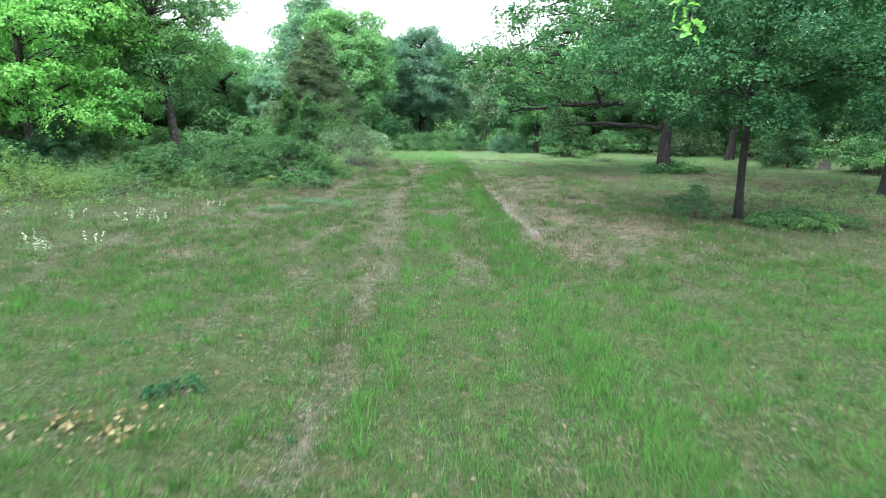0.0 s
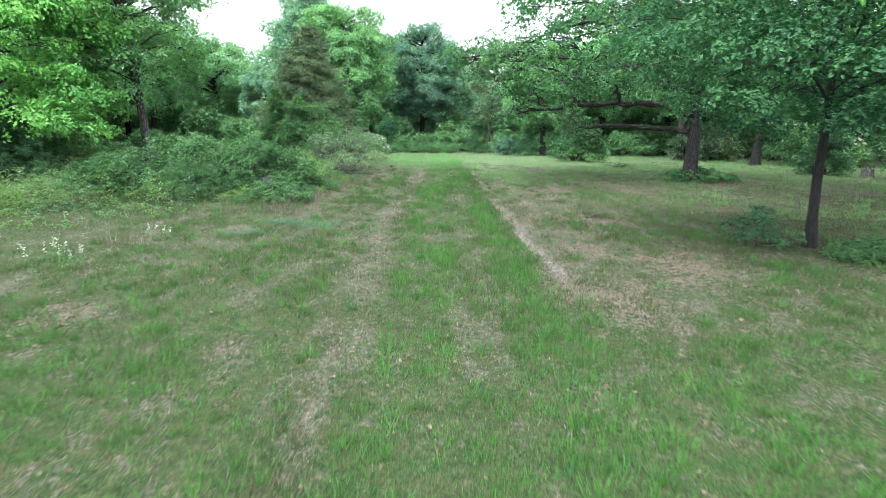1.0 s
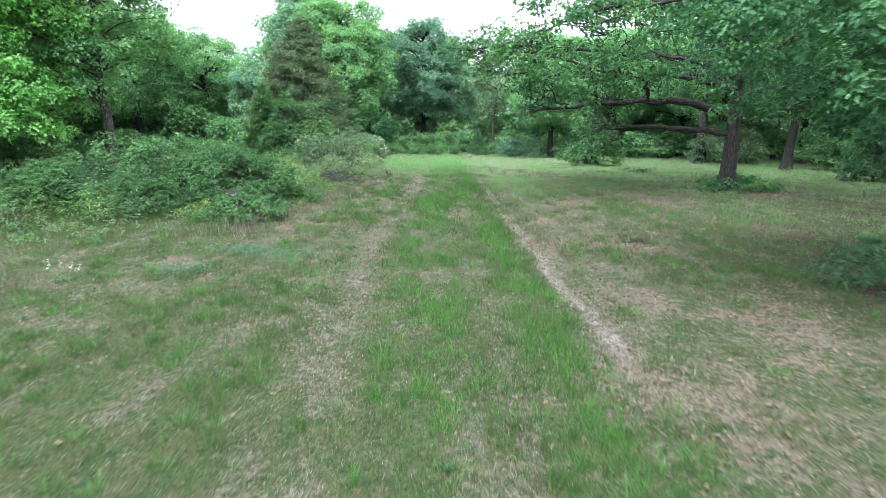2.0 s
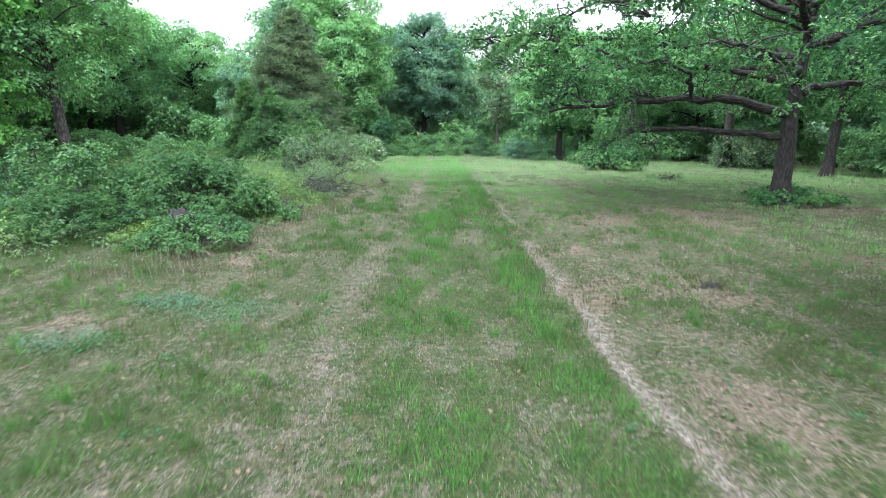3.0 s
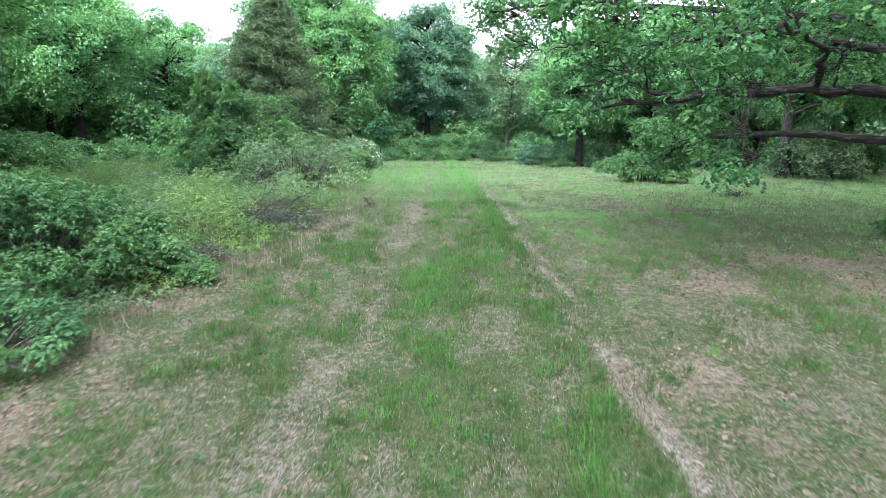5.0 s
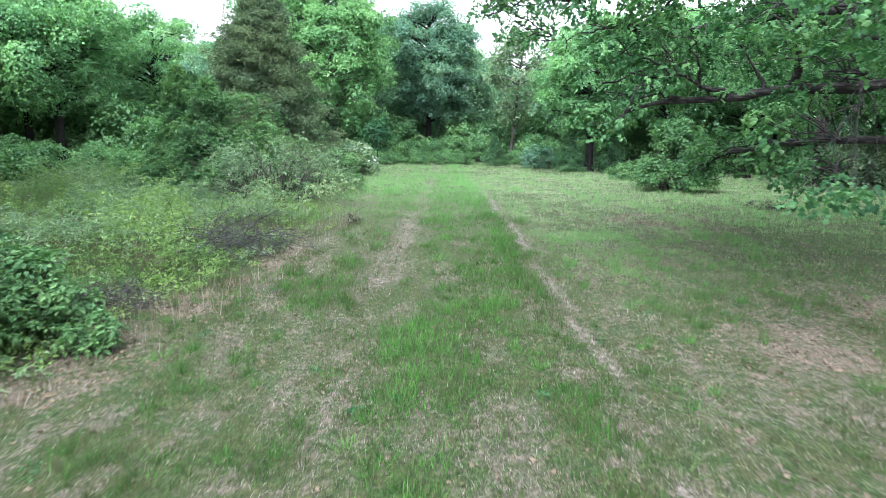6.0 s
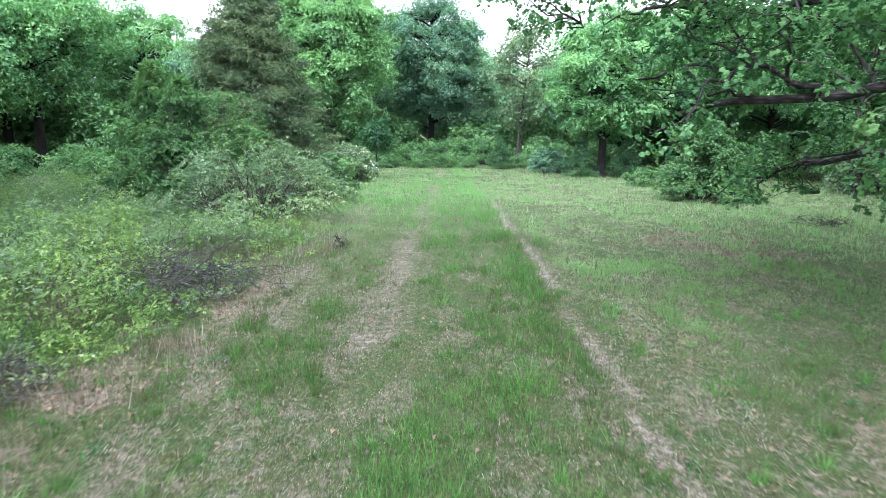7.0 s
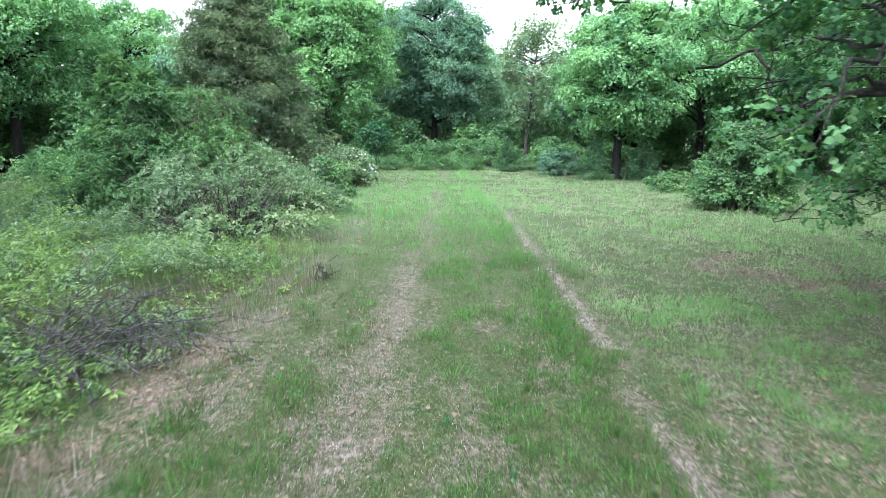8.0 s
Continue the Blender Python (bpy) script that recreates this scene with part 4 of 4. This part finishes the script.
for x, y, size, turn in [(-5.6, 22.3, 0.8, 60), (-8.2, 19.4, 0.8, 190), (-6.0, 19.0, 0.62, 280), (-9.0, 21.4, 0.55, 130), (-7.4, 33.0, 0.6, 15)]:
    copy_thing(low_shrub, pose(x, y, height_at(x, y), 0, 0, turn) @ Matrix.Diagonal((size, size, size, 1)))

cedar("young_cedar", -12.6, 22.2, 2.7, 1.35, "dark young cedar among weeds", 71, YOUNG_CEDAR, boughs=90, sprigs=150, size=0.1, radius=0.03, base=0.05, group="young cedars", feather=True)
cedar("young_cedar", -7.2, 35.0, 3.7, 1.15, "pale green young cedar rising out of shrubs", 72, SHRUB_LEAF, boughs=120, sprigs=150, size=0.12, radius=0.05, group="young cedars", feather=True)
cedar("young_cedar", -6.0, 33.8, 3.2, 0.95, "light green pointed young cedar among shrubs", 79, HEDGE_LEAF, boughs=120, sprigs=150, size=0.12, radius=0.05, base=0.4, group="young cedars", feather=True)
cedar("young_cedar", 16.8, 27.6, 2.5, 1.1, "dark young cedar in the shade", 73, YOUNG_CEDAR, boughs=70, sprigs=110, size=0.1, radius=0.05, base=0.05, group="young cedars")
cedar("cedar_seedling", 6.0, 12.75, 0.66, 0.72, "feathery cedar seedling beside a slim trunk", 74, YOUNG_CEDAR, boughs=24, sprigs=30, size=0.075, radius=0.012, base=0.02, power=0.5, group="young cedars", feather=True)
cedar("young_cedar", 8.3, 51.2, 2.1, 1.1, "dark young cedar beside a dark trunk", 75, YOUNG_CEDAR, boughs=50, sprigs=90, size=0.1, radius=0.04, base=0.05, group="young cedars")
cedar("young_cedar", 10.8, 51.4, 2.0, 1.1, "low dark cedar beside a dark trunk", 76, YOUNG_CEDAR, boughs=50, sprigs=90, size=0.1, radius=0.04, base=0.05, group="young cedars")
cedar("young_cedar", 4.7, 59.0, 2.0, 1.0, "dark young cedar at the far grass edge", 77, YOUNG_CEDAR, boughs=50, sprigs=90, size=0.11, radius=0.04, base=0.05, group="young cedars")
broadleaf("sapling", -2.5, 48.0, 2.9, 0.85, 1.0, 0.04, DARK_LEAF, STEM, "slim sapling standing at the grass edge", 78, clumps=24, leaves=70, size=0.12, clump_size=0.36)


# ---- dead wood ----
def brush_heap(name, x, y, spread, height, count, mat, label, seed):
    rng = np.random.default_rng(seed)
    heap = thing(name, x, y, height_at(x, y), label, "brush pile")
    for k in range(count):
        a, b = rng.normal(size=2) * spread * 0.45, rng.normal(size=2) * spread * 0.5
        z = rng.uniform(0, 1, 2) ** 1.5 * height
        p = bend([(a[0], a[1], z[0] * 0.4 - 0.02), ((a[0] + b[0]) / 2, (a[1] + b[1]) / 2, z.mean() * 0.8), (b[0], b[1], z[1])], 7, rng, 0.03)
        pieces = [strand(p, np.linspace(rng.uniform(0.004, 0.011), 0.002, 7), 5)]
        for j in range(4):
            s = p[2 + j]
            q = bend([s, s + rng.normal(size=3) * (0.06 + 0.11 * min(height, 1.0)) * (1, 1, 0.8)], 4, rng, 0.015)
            pieces.append(strand(q, np.linspace(0.005, 0.002, 4), 4))
        v, f = gather(pieces)
        part("stick", array_mesh("stick", v, f, mat, None, True), heap)
    return heap


brush_heap("brush_pile", -2.45, 25.2, 1.05, 0.9, 85, DEAD_WOOD, "tangled heap of grey dead sticks in weeds", 81)
brush_heap("bramble_tangle", -2.95, 22.3, 0.85, 0.34, 46, DEAD_WOOD, "low tangle of dead grey brambles at the grass edge", 87)
brush_heap("brush_pile", 9.5, 31.6, 0.7, 0.28, 26, DARK_BARK, "low dark heap of fallen twigs on grass", 82)
brush_heap("brush_pile", 4.12, 16.0, 0.2, 0.02, 16, DEAD_WOOD, "small dark clump of twigs and dead grass", 83)


def stump(name, x, y, radius, height, mat, label, seed):
    rng = np.random.default_rng(seed)
    ob = thing(name, x, y, height_at(x, y), label, "stump")
    line = np.array([(0, 0, -0.08), (0, 0.01, height * 0.4), (0.02, 0.02, height * 0.8), (0.03, 0.02, height)])
    sides = 14
    v, f = strand(line, [radius * 1.35, radius * 1.05, radius, radius * 0.95], sides)
    v = v[:4 * sides]
    f = f[(f < 4 * sides).all(1)]
    v[-sides:, 2] += rng.uniform(-0.22, 0.12, sides) * height
    v += rng.normal(0, 0.04 * radius, v.shape)
    top = v[-sides:].mean(0, keepdims=True) - (0, 0, 0.12 * height)
    n = len(v)
    cap = np.array([(n - sides + k, n - sides + (k + 1) % sides, n, n) for k in range(0, sides)])
    me = bpy.data.meshes.new("snag")
    me.from_pydata(np.concatenate([v, top]).tolist(), [], f.tolist() + [c[:3].tolist() for c in cap])
    me.materials.append(mat)
    part("snag", me, ob)
    return ob


stump("tree_stump", -3.75, 18.5, 0.21, 0.55, DARK_BARK, "broken charred dark stump among shrubs", 84)
brush_heap("snapped_twigs", -1.05, 28.0, 0.14, 0.3, 9, DARK_BARK, "small dark clump of snapped twigs at the grass edge", 85)
stump("tree_stump", 17.6, 26.2, 0.22, 0.4, GREY_BARK, "weathered grey stump in the shade", 86)


# ---- herbs, flowers, fallen leaves ----
def flower_spike(x, y, height, seed):
    rng = np.random.default_rng(seed)
    plant = thing("wildflower", x, y, height_at(x, y), "wild plant with white flower spikes in long grass", "wildflower", "white wildflowers")
    greens = []
    for k in range(4):
        foot = rng.normal(0, 0.07, 3) * (1, 1, 0)
        tip = foot * 1.8 + (0, 0, height * rng.uniform(0.75, 1.1))
        p = bend([foot, (foot + tip) / 2, tip], 5, rng, 0.01)
        v, f = strand(p, np.linspace(0.004, 0.002, 5), 4)
        stem = part("stem", array_mesh("stem", v, f, WEED_LEAF), plant)
        s = rng.uniform(0.6, 1.0, 14)
        v, f = leaf_arrays(foot + (tip - foot) * s[:, None] + rng.normal(0, 0.012, (14, 3)), 0.02, rng, width=0.8)
        part("flower", array_mesh("flower", v, f, PETAL), stem, "white flower spike")
        g = rng.uniform(0.05, 0.45, 9)
        greens.append(foot + (tip - foot) * g[:, None] + rng.normal(0, 0.05, (9, 3)))
    v, f = leaf_arrays(np.concatenate(greens), 0.055, rng, width=0.4)
    part("foliage", array_mesh("foliage", v, f, SHRUB_LEAF), plant)


for k, (x, y, h) in enumerate([(-4.95, 11.15, 0.42), (-4.6, 11.25, 0.36), (-5.3, 11.7, 0.34), (-4.85, 9.25, 0.34), (-5.5, 8.9, 0.36), (-5.3, 8.75, 0.33), (-6.3, 11.4, 0.36), (-4.3, 13.1, 0.3)]):
    flower_spike(x, y, h, 90 + k)

_rng = np.random.default_rng(100)


def scatter(name, mat, x, y, lift, size, label, category, width=0.6, up=1.2):
    z = ground_height(x, y) + lift
    v, f = leaf_arrays(np.stack([x, y, z], -1), size, _rng, width=width, up=up, droop=0.05)
    return tagged(new(name, array_mesh(name, v, f, mat)), label, category, kind="stuff")


n = 3400
a, r = _rng.uniform(0, 2 * math.pi, n), np.sqrt(_rng.uniform(0, 1, n)) * _rng.uniform(0.5, 1, n)
pick = _rng.integers(0, 3, n)
cx, cy, cr = np.array([-1.85, -3.0, -2.55])[pick], np.array([14.9, 13.9, 15.2])[pick], np.array([0.7, 0.55, 0.45])[pick] * (0.6 + 0.8 * value_noise(np.cos(a) * 2, np.sin(a) * 2, 0.6, 9))
scatter("clover_patch", CLOVER_LEAF, cx + np.cos(a) * r * cr * 1.2, cy + np.sin(a) * r * cr * 0.8, _rng.uniform(0.02, 0.06, n), 0.018, "pale blue-green clover spreading in the grass", "clover", 0.9, 2.5)

n = 60
scatter("tan_leaves", TAN_LEAF, -2.0 + _rng.normal(0, 0.26, n), 3.8 + _rng.normal(0, 0.15, n), _rng.uniform(0.02, 0.07, n), 0.055, "curled tan dead leaves lying on the grass", "dead leaves", 0.8)

x, y = _rng.uniform(-5, 12, 150000), _rng.uniform(2.5, 32, 150000)
keep = _rng.uniform(0, 1, len(x)) < 0.02 + 0.7 * litter_ground(x, y) + 0.14 * bare_ground(x, y)
x, y = x[keep], y[keep]
scatter("fallen_leaves", DRY_LEAF, x, y, _rng.uniform(0.003, 0.025, len(x)), 0.04, "brown dead oak leaves strewn over the ground", "dead leaves", 0.7, 2.0)

EDGE_Y = [4, 12, 15, 16.5, 17.5, 18.5, 20, 24, 26, 28, 32, 36, 46, 58]
EDGE_X = [-12, -11, -9.5, -7.5, -5.4, -3.7, -2.8, -2.1, -1.9, -1.45, -1.9, -2.5, -2.9, -5]


def in_weeds(x, y):
    return np.interp(y, EDGE_Y, EDGE_X) - x + 0.7 * (fbm(x, y, 1.2, 51, 3) - 0.5)


# rosettes of broad-leaved weeds in the mown grass
n = 90
cx, cy = _rng.uniform(-4.5, 6.0, n), _rng.uniform(2.6, 24, n)
who = np.repeat(np.arange(n), 16)
a, r = _rng.uniform(0, 2 * math.pi, len(who)), _rng.uniform(0.01, 0.07, len(who)) * np.repeat(_rng.uniform(0.5, 1.5, n), 16)
scatter("plantain_rosettes", DARK_LEAF, cx[who] + np.cos(a) * r, cy[who] + np.sin(a) * r, _rng.uniform(0.015, 0.06, len(who)), 0.03, "small broad-leaved weeds in the mown grass", "weeds", 0.6, 1.5)

# knee-high herbs: each plant a handful of leaves up a stem
x, y = _rng.uniform(-13, -1, 25000), _rng.uniform(7, 40, 25000)
depth = in_weeds(x, y)
thick = 0.25 + 0.75 * smooth(fbm(x, y, 1.5, 57, 3), 0.35, 0.6)
keep = ((depth > 0) & (_rng.uniform(0, 1, len(x)) < thick)) | ((depth > -3.5) & (y < 18) & (y > 9 + 4 * _rng.uniform(0, 1, len(x))) & (x < -2.5) & (_rng.uniform(0, 1, len(x)) < 0.1 * thick))
x, y, depth = x[keep], y[keep], depth[keep]
tall = (0.10 + 0.42 * smooth(depth, 0, 2.0) * (0.15 + 1.5 * smooth(fbm(x, y, 1.1, 61, 4), 0.3, 0.7))) * _rng.uniform(0.6, 1.2, len(x))
each = 3
u = np.tile([0.45, 0.75, 1.0], (len(x), 1)) * _rng.uniform(0.8, 1.15, (len(x), each))
hubs = np.stack([x[:, None] + _rng.normal(0, 0.035, u.shape), y[:, None] + _rng.normal(0, 0.035, u.shape), ground_height(x, y)[:, None] + u * tall[:, None]], -1).reshape(-1, 3)
kind = np.repeat(fbm(x, y, 1.8, 67, 3) + _rng.normal(0, 0.08, len(x)), each)
tone = np.repeat(_rng.normal(0, 0.2, len(x)), each)
up = unit(_rng.normal(size=hubs.shape) * 0.35 + (0, 0, 1))
for name, mat, sel, label in (("weeds", WEED_LEAF, kind >= 0.47, "knee-high bright green weeds at the field edge"), ("herbs", PALE_LEAF, kind < 0.47, "knee-high dull green herbs at the field edge")):
    lot = rosettes_at(_rng, hubs[sel], up[sel], tone[sel], 6, 0.035, 0.06, width=0.32, droop=0.1)
    tagged(new(name, foliage_mesh(name, [lot], mat)), label, "weeds", kind="stuff")


# ---- grass ----
def blades(x, y, height, width, tone, rng, lean=0.55):
    n = len(x)
    z = ground_height(x, y) - 0.005
    a = rng.uniform(0, 2 * math.pi, n)
    side = np.stack([np.cos(a), np.sin(a), np.zeros(n)], -1) * (width * rng.uniform(0.6, 1.3, n))[:, None]
    foot = np.stack([x, y, z], -1)
    b = rng.uniform(0, 2 * math.pi, n)
    k = height * rng.uniform(0.1, 1.2, n) * lean
    tip = foot + np.stack([np.cos(b) * k, np.sin(b) * k, height], -1)
    v = np.stack([foot - side, foot + side, tip], 1).reshape(-1, 3)
    return v, np.arange(3 * n).reshape(-1, 3), np.repeat(tone, 3)


def lit_meadow_share(x, y):
    """How far blades take the paler uncut colour, which also offsets shade under the trees."""
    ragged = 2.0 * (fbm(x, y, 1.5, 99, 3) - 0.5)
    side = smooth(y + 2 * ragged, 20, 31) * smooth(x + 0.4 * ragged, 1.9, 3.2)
    # brightens the turf on the right that lies under tree shade
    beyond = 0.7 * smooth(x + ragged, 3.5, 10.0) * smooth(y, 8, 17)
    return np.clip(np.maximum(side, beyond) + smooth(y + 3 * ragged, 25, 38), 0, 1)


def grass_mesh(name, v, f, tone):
    return array_mesh(name, v, f, GRASS, {"tone": tone, "lit_meadow": lit_meadow_share(v[:, 0], v[:, 1])})


def grass_tone(x, y, bare, rng):
    lush = 0.4 * fbm(x * 2.4, y * 0.5, 1.3, 71, 4) + 0.6 * fbm(x * 1.3, y * 0.8, 0.24, 79, 3)
    lane = np.exp(-((x - 0.55 * rut_line(y) - 0.65) / 0.42) ** 4) * 0.22 + np.exp(-((x - 1.68) / 0.26) ** 2) * 0.3 + (0.44 + 0.2 * np.exp(-((x - 1.9) / 0.5) ** 2) - 0.7 * np.exp(-((x + 0.54) / 0.17) ** 2)) * (1 - smooth(y, 5.5, 9.5))
    # the far term pales grass beyond y 24 to offset shade between its blades
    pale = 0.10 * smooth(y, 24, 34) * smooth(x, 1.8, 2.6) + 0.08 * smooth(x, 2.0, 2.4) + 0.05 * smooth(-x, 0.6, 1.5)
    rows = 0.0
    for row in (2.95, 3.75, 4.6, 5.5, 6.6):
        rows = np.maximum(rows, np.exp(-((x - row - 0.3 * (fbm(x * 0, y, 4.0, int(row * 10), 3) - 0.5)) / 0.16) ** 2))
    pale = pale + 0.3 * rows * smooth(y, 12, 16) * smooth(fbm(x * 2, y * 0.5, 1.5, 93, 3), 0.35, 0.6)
    return np.clip(0.5 + 1.6 * (lush - 0.5) + lane - pale - 0.45 * bare, 0.0, 1.0), lush


def grass_field(name, count, x0, x1, y0, y1, height, width, label, seed, hole=None, per_tuft=18, tuft=0.035, fade=0.0, soft_start=0.0):
    """Blades in tufts that lean out from their middle, and loose blades between them."""
    rng = np.random.default_rng(seed)
    n = count // per_tuft
    x, y = rng.uniform(x0, x1, n), rng.uniform(y0, y1, n)
    bare, litter = bare_ground(x, y), litter_ground(x, y)
    keep = rng.uniform(0, 1, n) > np.maximum(0.45 * bare + 0.4 * smooth(bare, 0.6, 0.95), 0.45 * litter)
    keep &= y < y1 - fade * rng.uniform(0, 1, n)
    keep &= y > y0 + soft_start * rng.uniform(0, 1, n)
    if hole:
        keep &= ~((x > hole[0] + rng.uniform(0, 1.5, n)) & (x < hole[1] - rng.uniform(0, 1.5, n)) & (y > hole[2]) & (y < hole[3] - 8 * rng.uniform(0, 1, n)))
    x, y, bare = x[keep], y[keep], bare[keep]
    n = len(x)
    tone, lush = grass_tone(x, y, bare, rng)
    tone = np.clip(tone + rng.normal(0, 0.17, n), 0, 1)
    tall = height * (0.35 + 1.7 * smooth(lush + 0.2 * np.exp(-((x - 1.75) / 0.22) ** 2), 0.4, 0.72)) * (1 - 0.4 * bare) * rng.uniform(0.5, 1.5, n)
    tall *= 1 + 1.0 * smooth(in_weeds(x, y), -0.2, 0.9)
    size = tuft * rng.uniform(0.5, 1.8, n)
    who = np.repeat(np.arange(n), per_tuft)
    loose = rng.uniform(0, 1, len(who)) < 0.3
    off = rng.normal(size=(len(who), 2)) * np.where(loose, tuft * 5, size[who])[:, None]
    px, py = x[who] + off[:, 0], y[who] + off[:, 1]
    t = np.clip(tone[who] + rng.normal(0, 0.13, len(who)) - 0.12 * loose, 0, 1)
    h = tall[who] * rng.uniform(0.45, 1.2, len(who)) * np.where(t < 0.25, 0.55, 1.0)
    v, f, t = blades(px, py, h, width, t, rng, 0.4)
    tip = np.arange(2, len(v), 3)
    v[tip, :2] += np.clip(off / (tuft * 2), -1, 1) * (h * 0.5)[:, None] * (~loose)[:, None]
    return tagged(new(name, grass_mesh(name, v, f, t)), label, "grass", kind="stuff")


grass_field("grass", 800000, -5.5, 6.5, 2.2, 34, 0.066, 0.0033, "short green and straw-coloured grass along the wheel tracks", 111, fade=9.0)
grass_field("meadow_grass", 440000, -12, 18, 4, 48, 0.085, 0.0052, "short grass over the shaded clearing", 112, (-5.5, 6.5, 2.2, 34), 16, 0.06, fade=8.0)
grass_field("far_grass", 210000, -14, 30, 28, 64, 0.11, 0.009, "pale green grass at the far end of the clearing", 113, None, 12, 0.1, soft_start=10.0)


# taller lush tufts that stand out of the mown grass
_k = np.random.default_rng(114)
n = 2600
x, y = _k.uniform(-4.5, 6.0, n), _k.uniform(2.2, 27, n)
bare = bare_ground(x, y)
keep = (bare < 0.3) & (_k.uniform(0, 1, n) < 0.3 + 0.5 * smooth(fbm(x * 2.0, y * 0.7, 1.2, 97, 3), 0.42, 0.62))
x, y = x[keep], y[keep]
who = np.repeat(np.arange(len(x)), 34)
off = _k.normal(size=(len(who), 2)) * (0.035 * _k.uniform(0.5, 1.7, len(x)))[who][:, None]
h = (_k.uniform(0.08, 0.17, len(x)))[who] * _k.uniform(0.45, 1.1, len(who))
v, f, t = blades(x[who] + off[:, 0], y[who] + off[:, 1], h, 0.0032, np.clip(_k.uniform(0.6, 1.0, len(x))[who] + _k.normal(0, 0.1, len(who)), 0, 1), _k, 0.3)
v[np.arange(2, len(v), 3), :2] += off * 1.3
tagged(new("grass_tufts", grass_mesh("grass_tufts", v, f, t)), "taller bright green tufts in the mown grass", "grass", kind="stuff")

# long grass among the herbs
_g = np.random.default_rng(115)
x, y = _g.uniform(-12, -0.8, 190000), _g.uniform(6, 38, 190000)
deep = in_weeds(x, y)
keep = ((deep > -0.35) | ((deep > -4) & (y < 18) & (x < -3.2) & (_g.uniform(0, 1, len(x)) < 0.3))) & (_g.uniform(0, 1, len(x)) < 0.25 + 0.75 * smooth(fbm(x, y, 0.8, 83, 3), 0.38, 0.6))
x, y, deep = x[keep], y[keep], deep[keep]
v, f, t = blades(x, y, (0.12 + 0.2 * smooth(deep, -0.3, 1.2)) * _g.uniform(0.4, 1.3, len(x)), 0.003, np.clip(0.3 + 0.9 * fbm(x, y, 0.6, 87, 3) - 0.3 + _g.normal(0, 0.16, len(x)), 0, 1), _g, 0.5)
tagged(new("long_grass", grass_mesh("long_grass", v, f, t)), "long wild grass between the herbs", "long grass", kind="stuff")

# straw and clippings lying on the worn ground
x, y = _g.uniform(-5, 7, 340000), _g.uniform(2.3, 27, 340000)
keep = _g.uniform(0, 1, len(x)) < (0.1 + 0.9 * bare_ground(x, y)) * (0.15 + 0.85 * smooth(y, 5, 9))
x, y = x[keep], y[keep]
n = len(x)
a, long = _g.normal(math.pi / 2, 0.6, n), _g.uniform(0.02, 0.07, n)
foot = np.stack([x, y, ground_height(x, y) + _g.uniform(0.004, 0.03, n)], -1)
way = np.stack([np.cos(a), np.sin(a), _g.normal(0, 0.15, n)], -1)
across = np.stack([-np.sin(a), np.cos(a), np.zeros(n)], -1) * 0.0016
v = np.stack([foot - across, foot + across, foot + way * long[:, None]], 1).reshape(-1, 3)
tagged(new("straw", grass_mesh("straw", v, np.arange(3 * n).reshape(-1, 3), np.repeat(np.clip(_g.normal(0.08, 0.12, n), 0, 1), 3))), "dry straw and clippings lying on worn ground", "straw", kind="stuff")

# tall bleached grass along the shrubs
_d = np.random.default_rng(120)
spots = np.array([(-3.35, 17.2, 0.4), (-3.0, 16.7, 0.3), (-3.9, 16.4, 0.32), (-2.3, 21.2, 0.34), (-2.2, 22.2, 0.36), (-1.95, 23.1, 0.34), (-2.7, 19.6, 0.3), (-2.9, 21.9, 0.4), (-1.6, 26.4, 0.32), (-1.4, 27.6, 0.3),
                  (-1.7, 29.3, 0.42), (-2.0, 30.2, 0.42), (-1.3, 28.3, 0.3), (-4.8, 13.0, 0.28), (-2.4, 32.6, 0.4), (-2.9, 26.3, 0.36), (-2.6, 27.5, 0.36), (-3.2, 24.0, 0.36), (-2.4, 29.2, 0.4), (-3.0, 28.6, 0.4), (-3.4, 22.6, 0.4), (-3.9, 24.2, 0.42), (-4.5, 22.9, 0.4), (-3.5, 26.2, 0.42), (-4.6, 25.6, 0.45), (-5.3, 27.4, 0.45)])
who = np.repeat(np.arange(len(spots)), 190)
off = _d.normal(size=(len(who), 2)) * 0.24
v, f, t = blades(spots[who, 0] + off[:, 0], spots[who, 1] + off[:, 1], spots[who, 2] * _d.uniform(0.35, 1.15, len(who)), 0.0028, np.clip(_d.normal(0.2, 0.14, len(who)), 0, 1), _d, 0.4)
tagged(new("dry_grass", grass_mesh("dry_grass", v, f, t)), "tall bleached grass along the shrubs", "dry grass", kind="stuff")
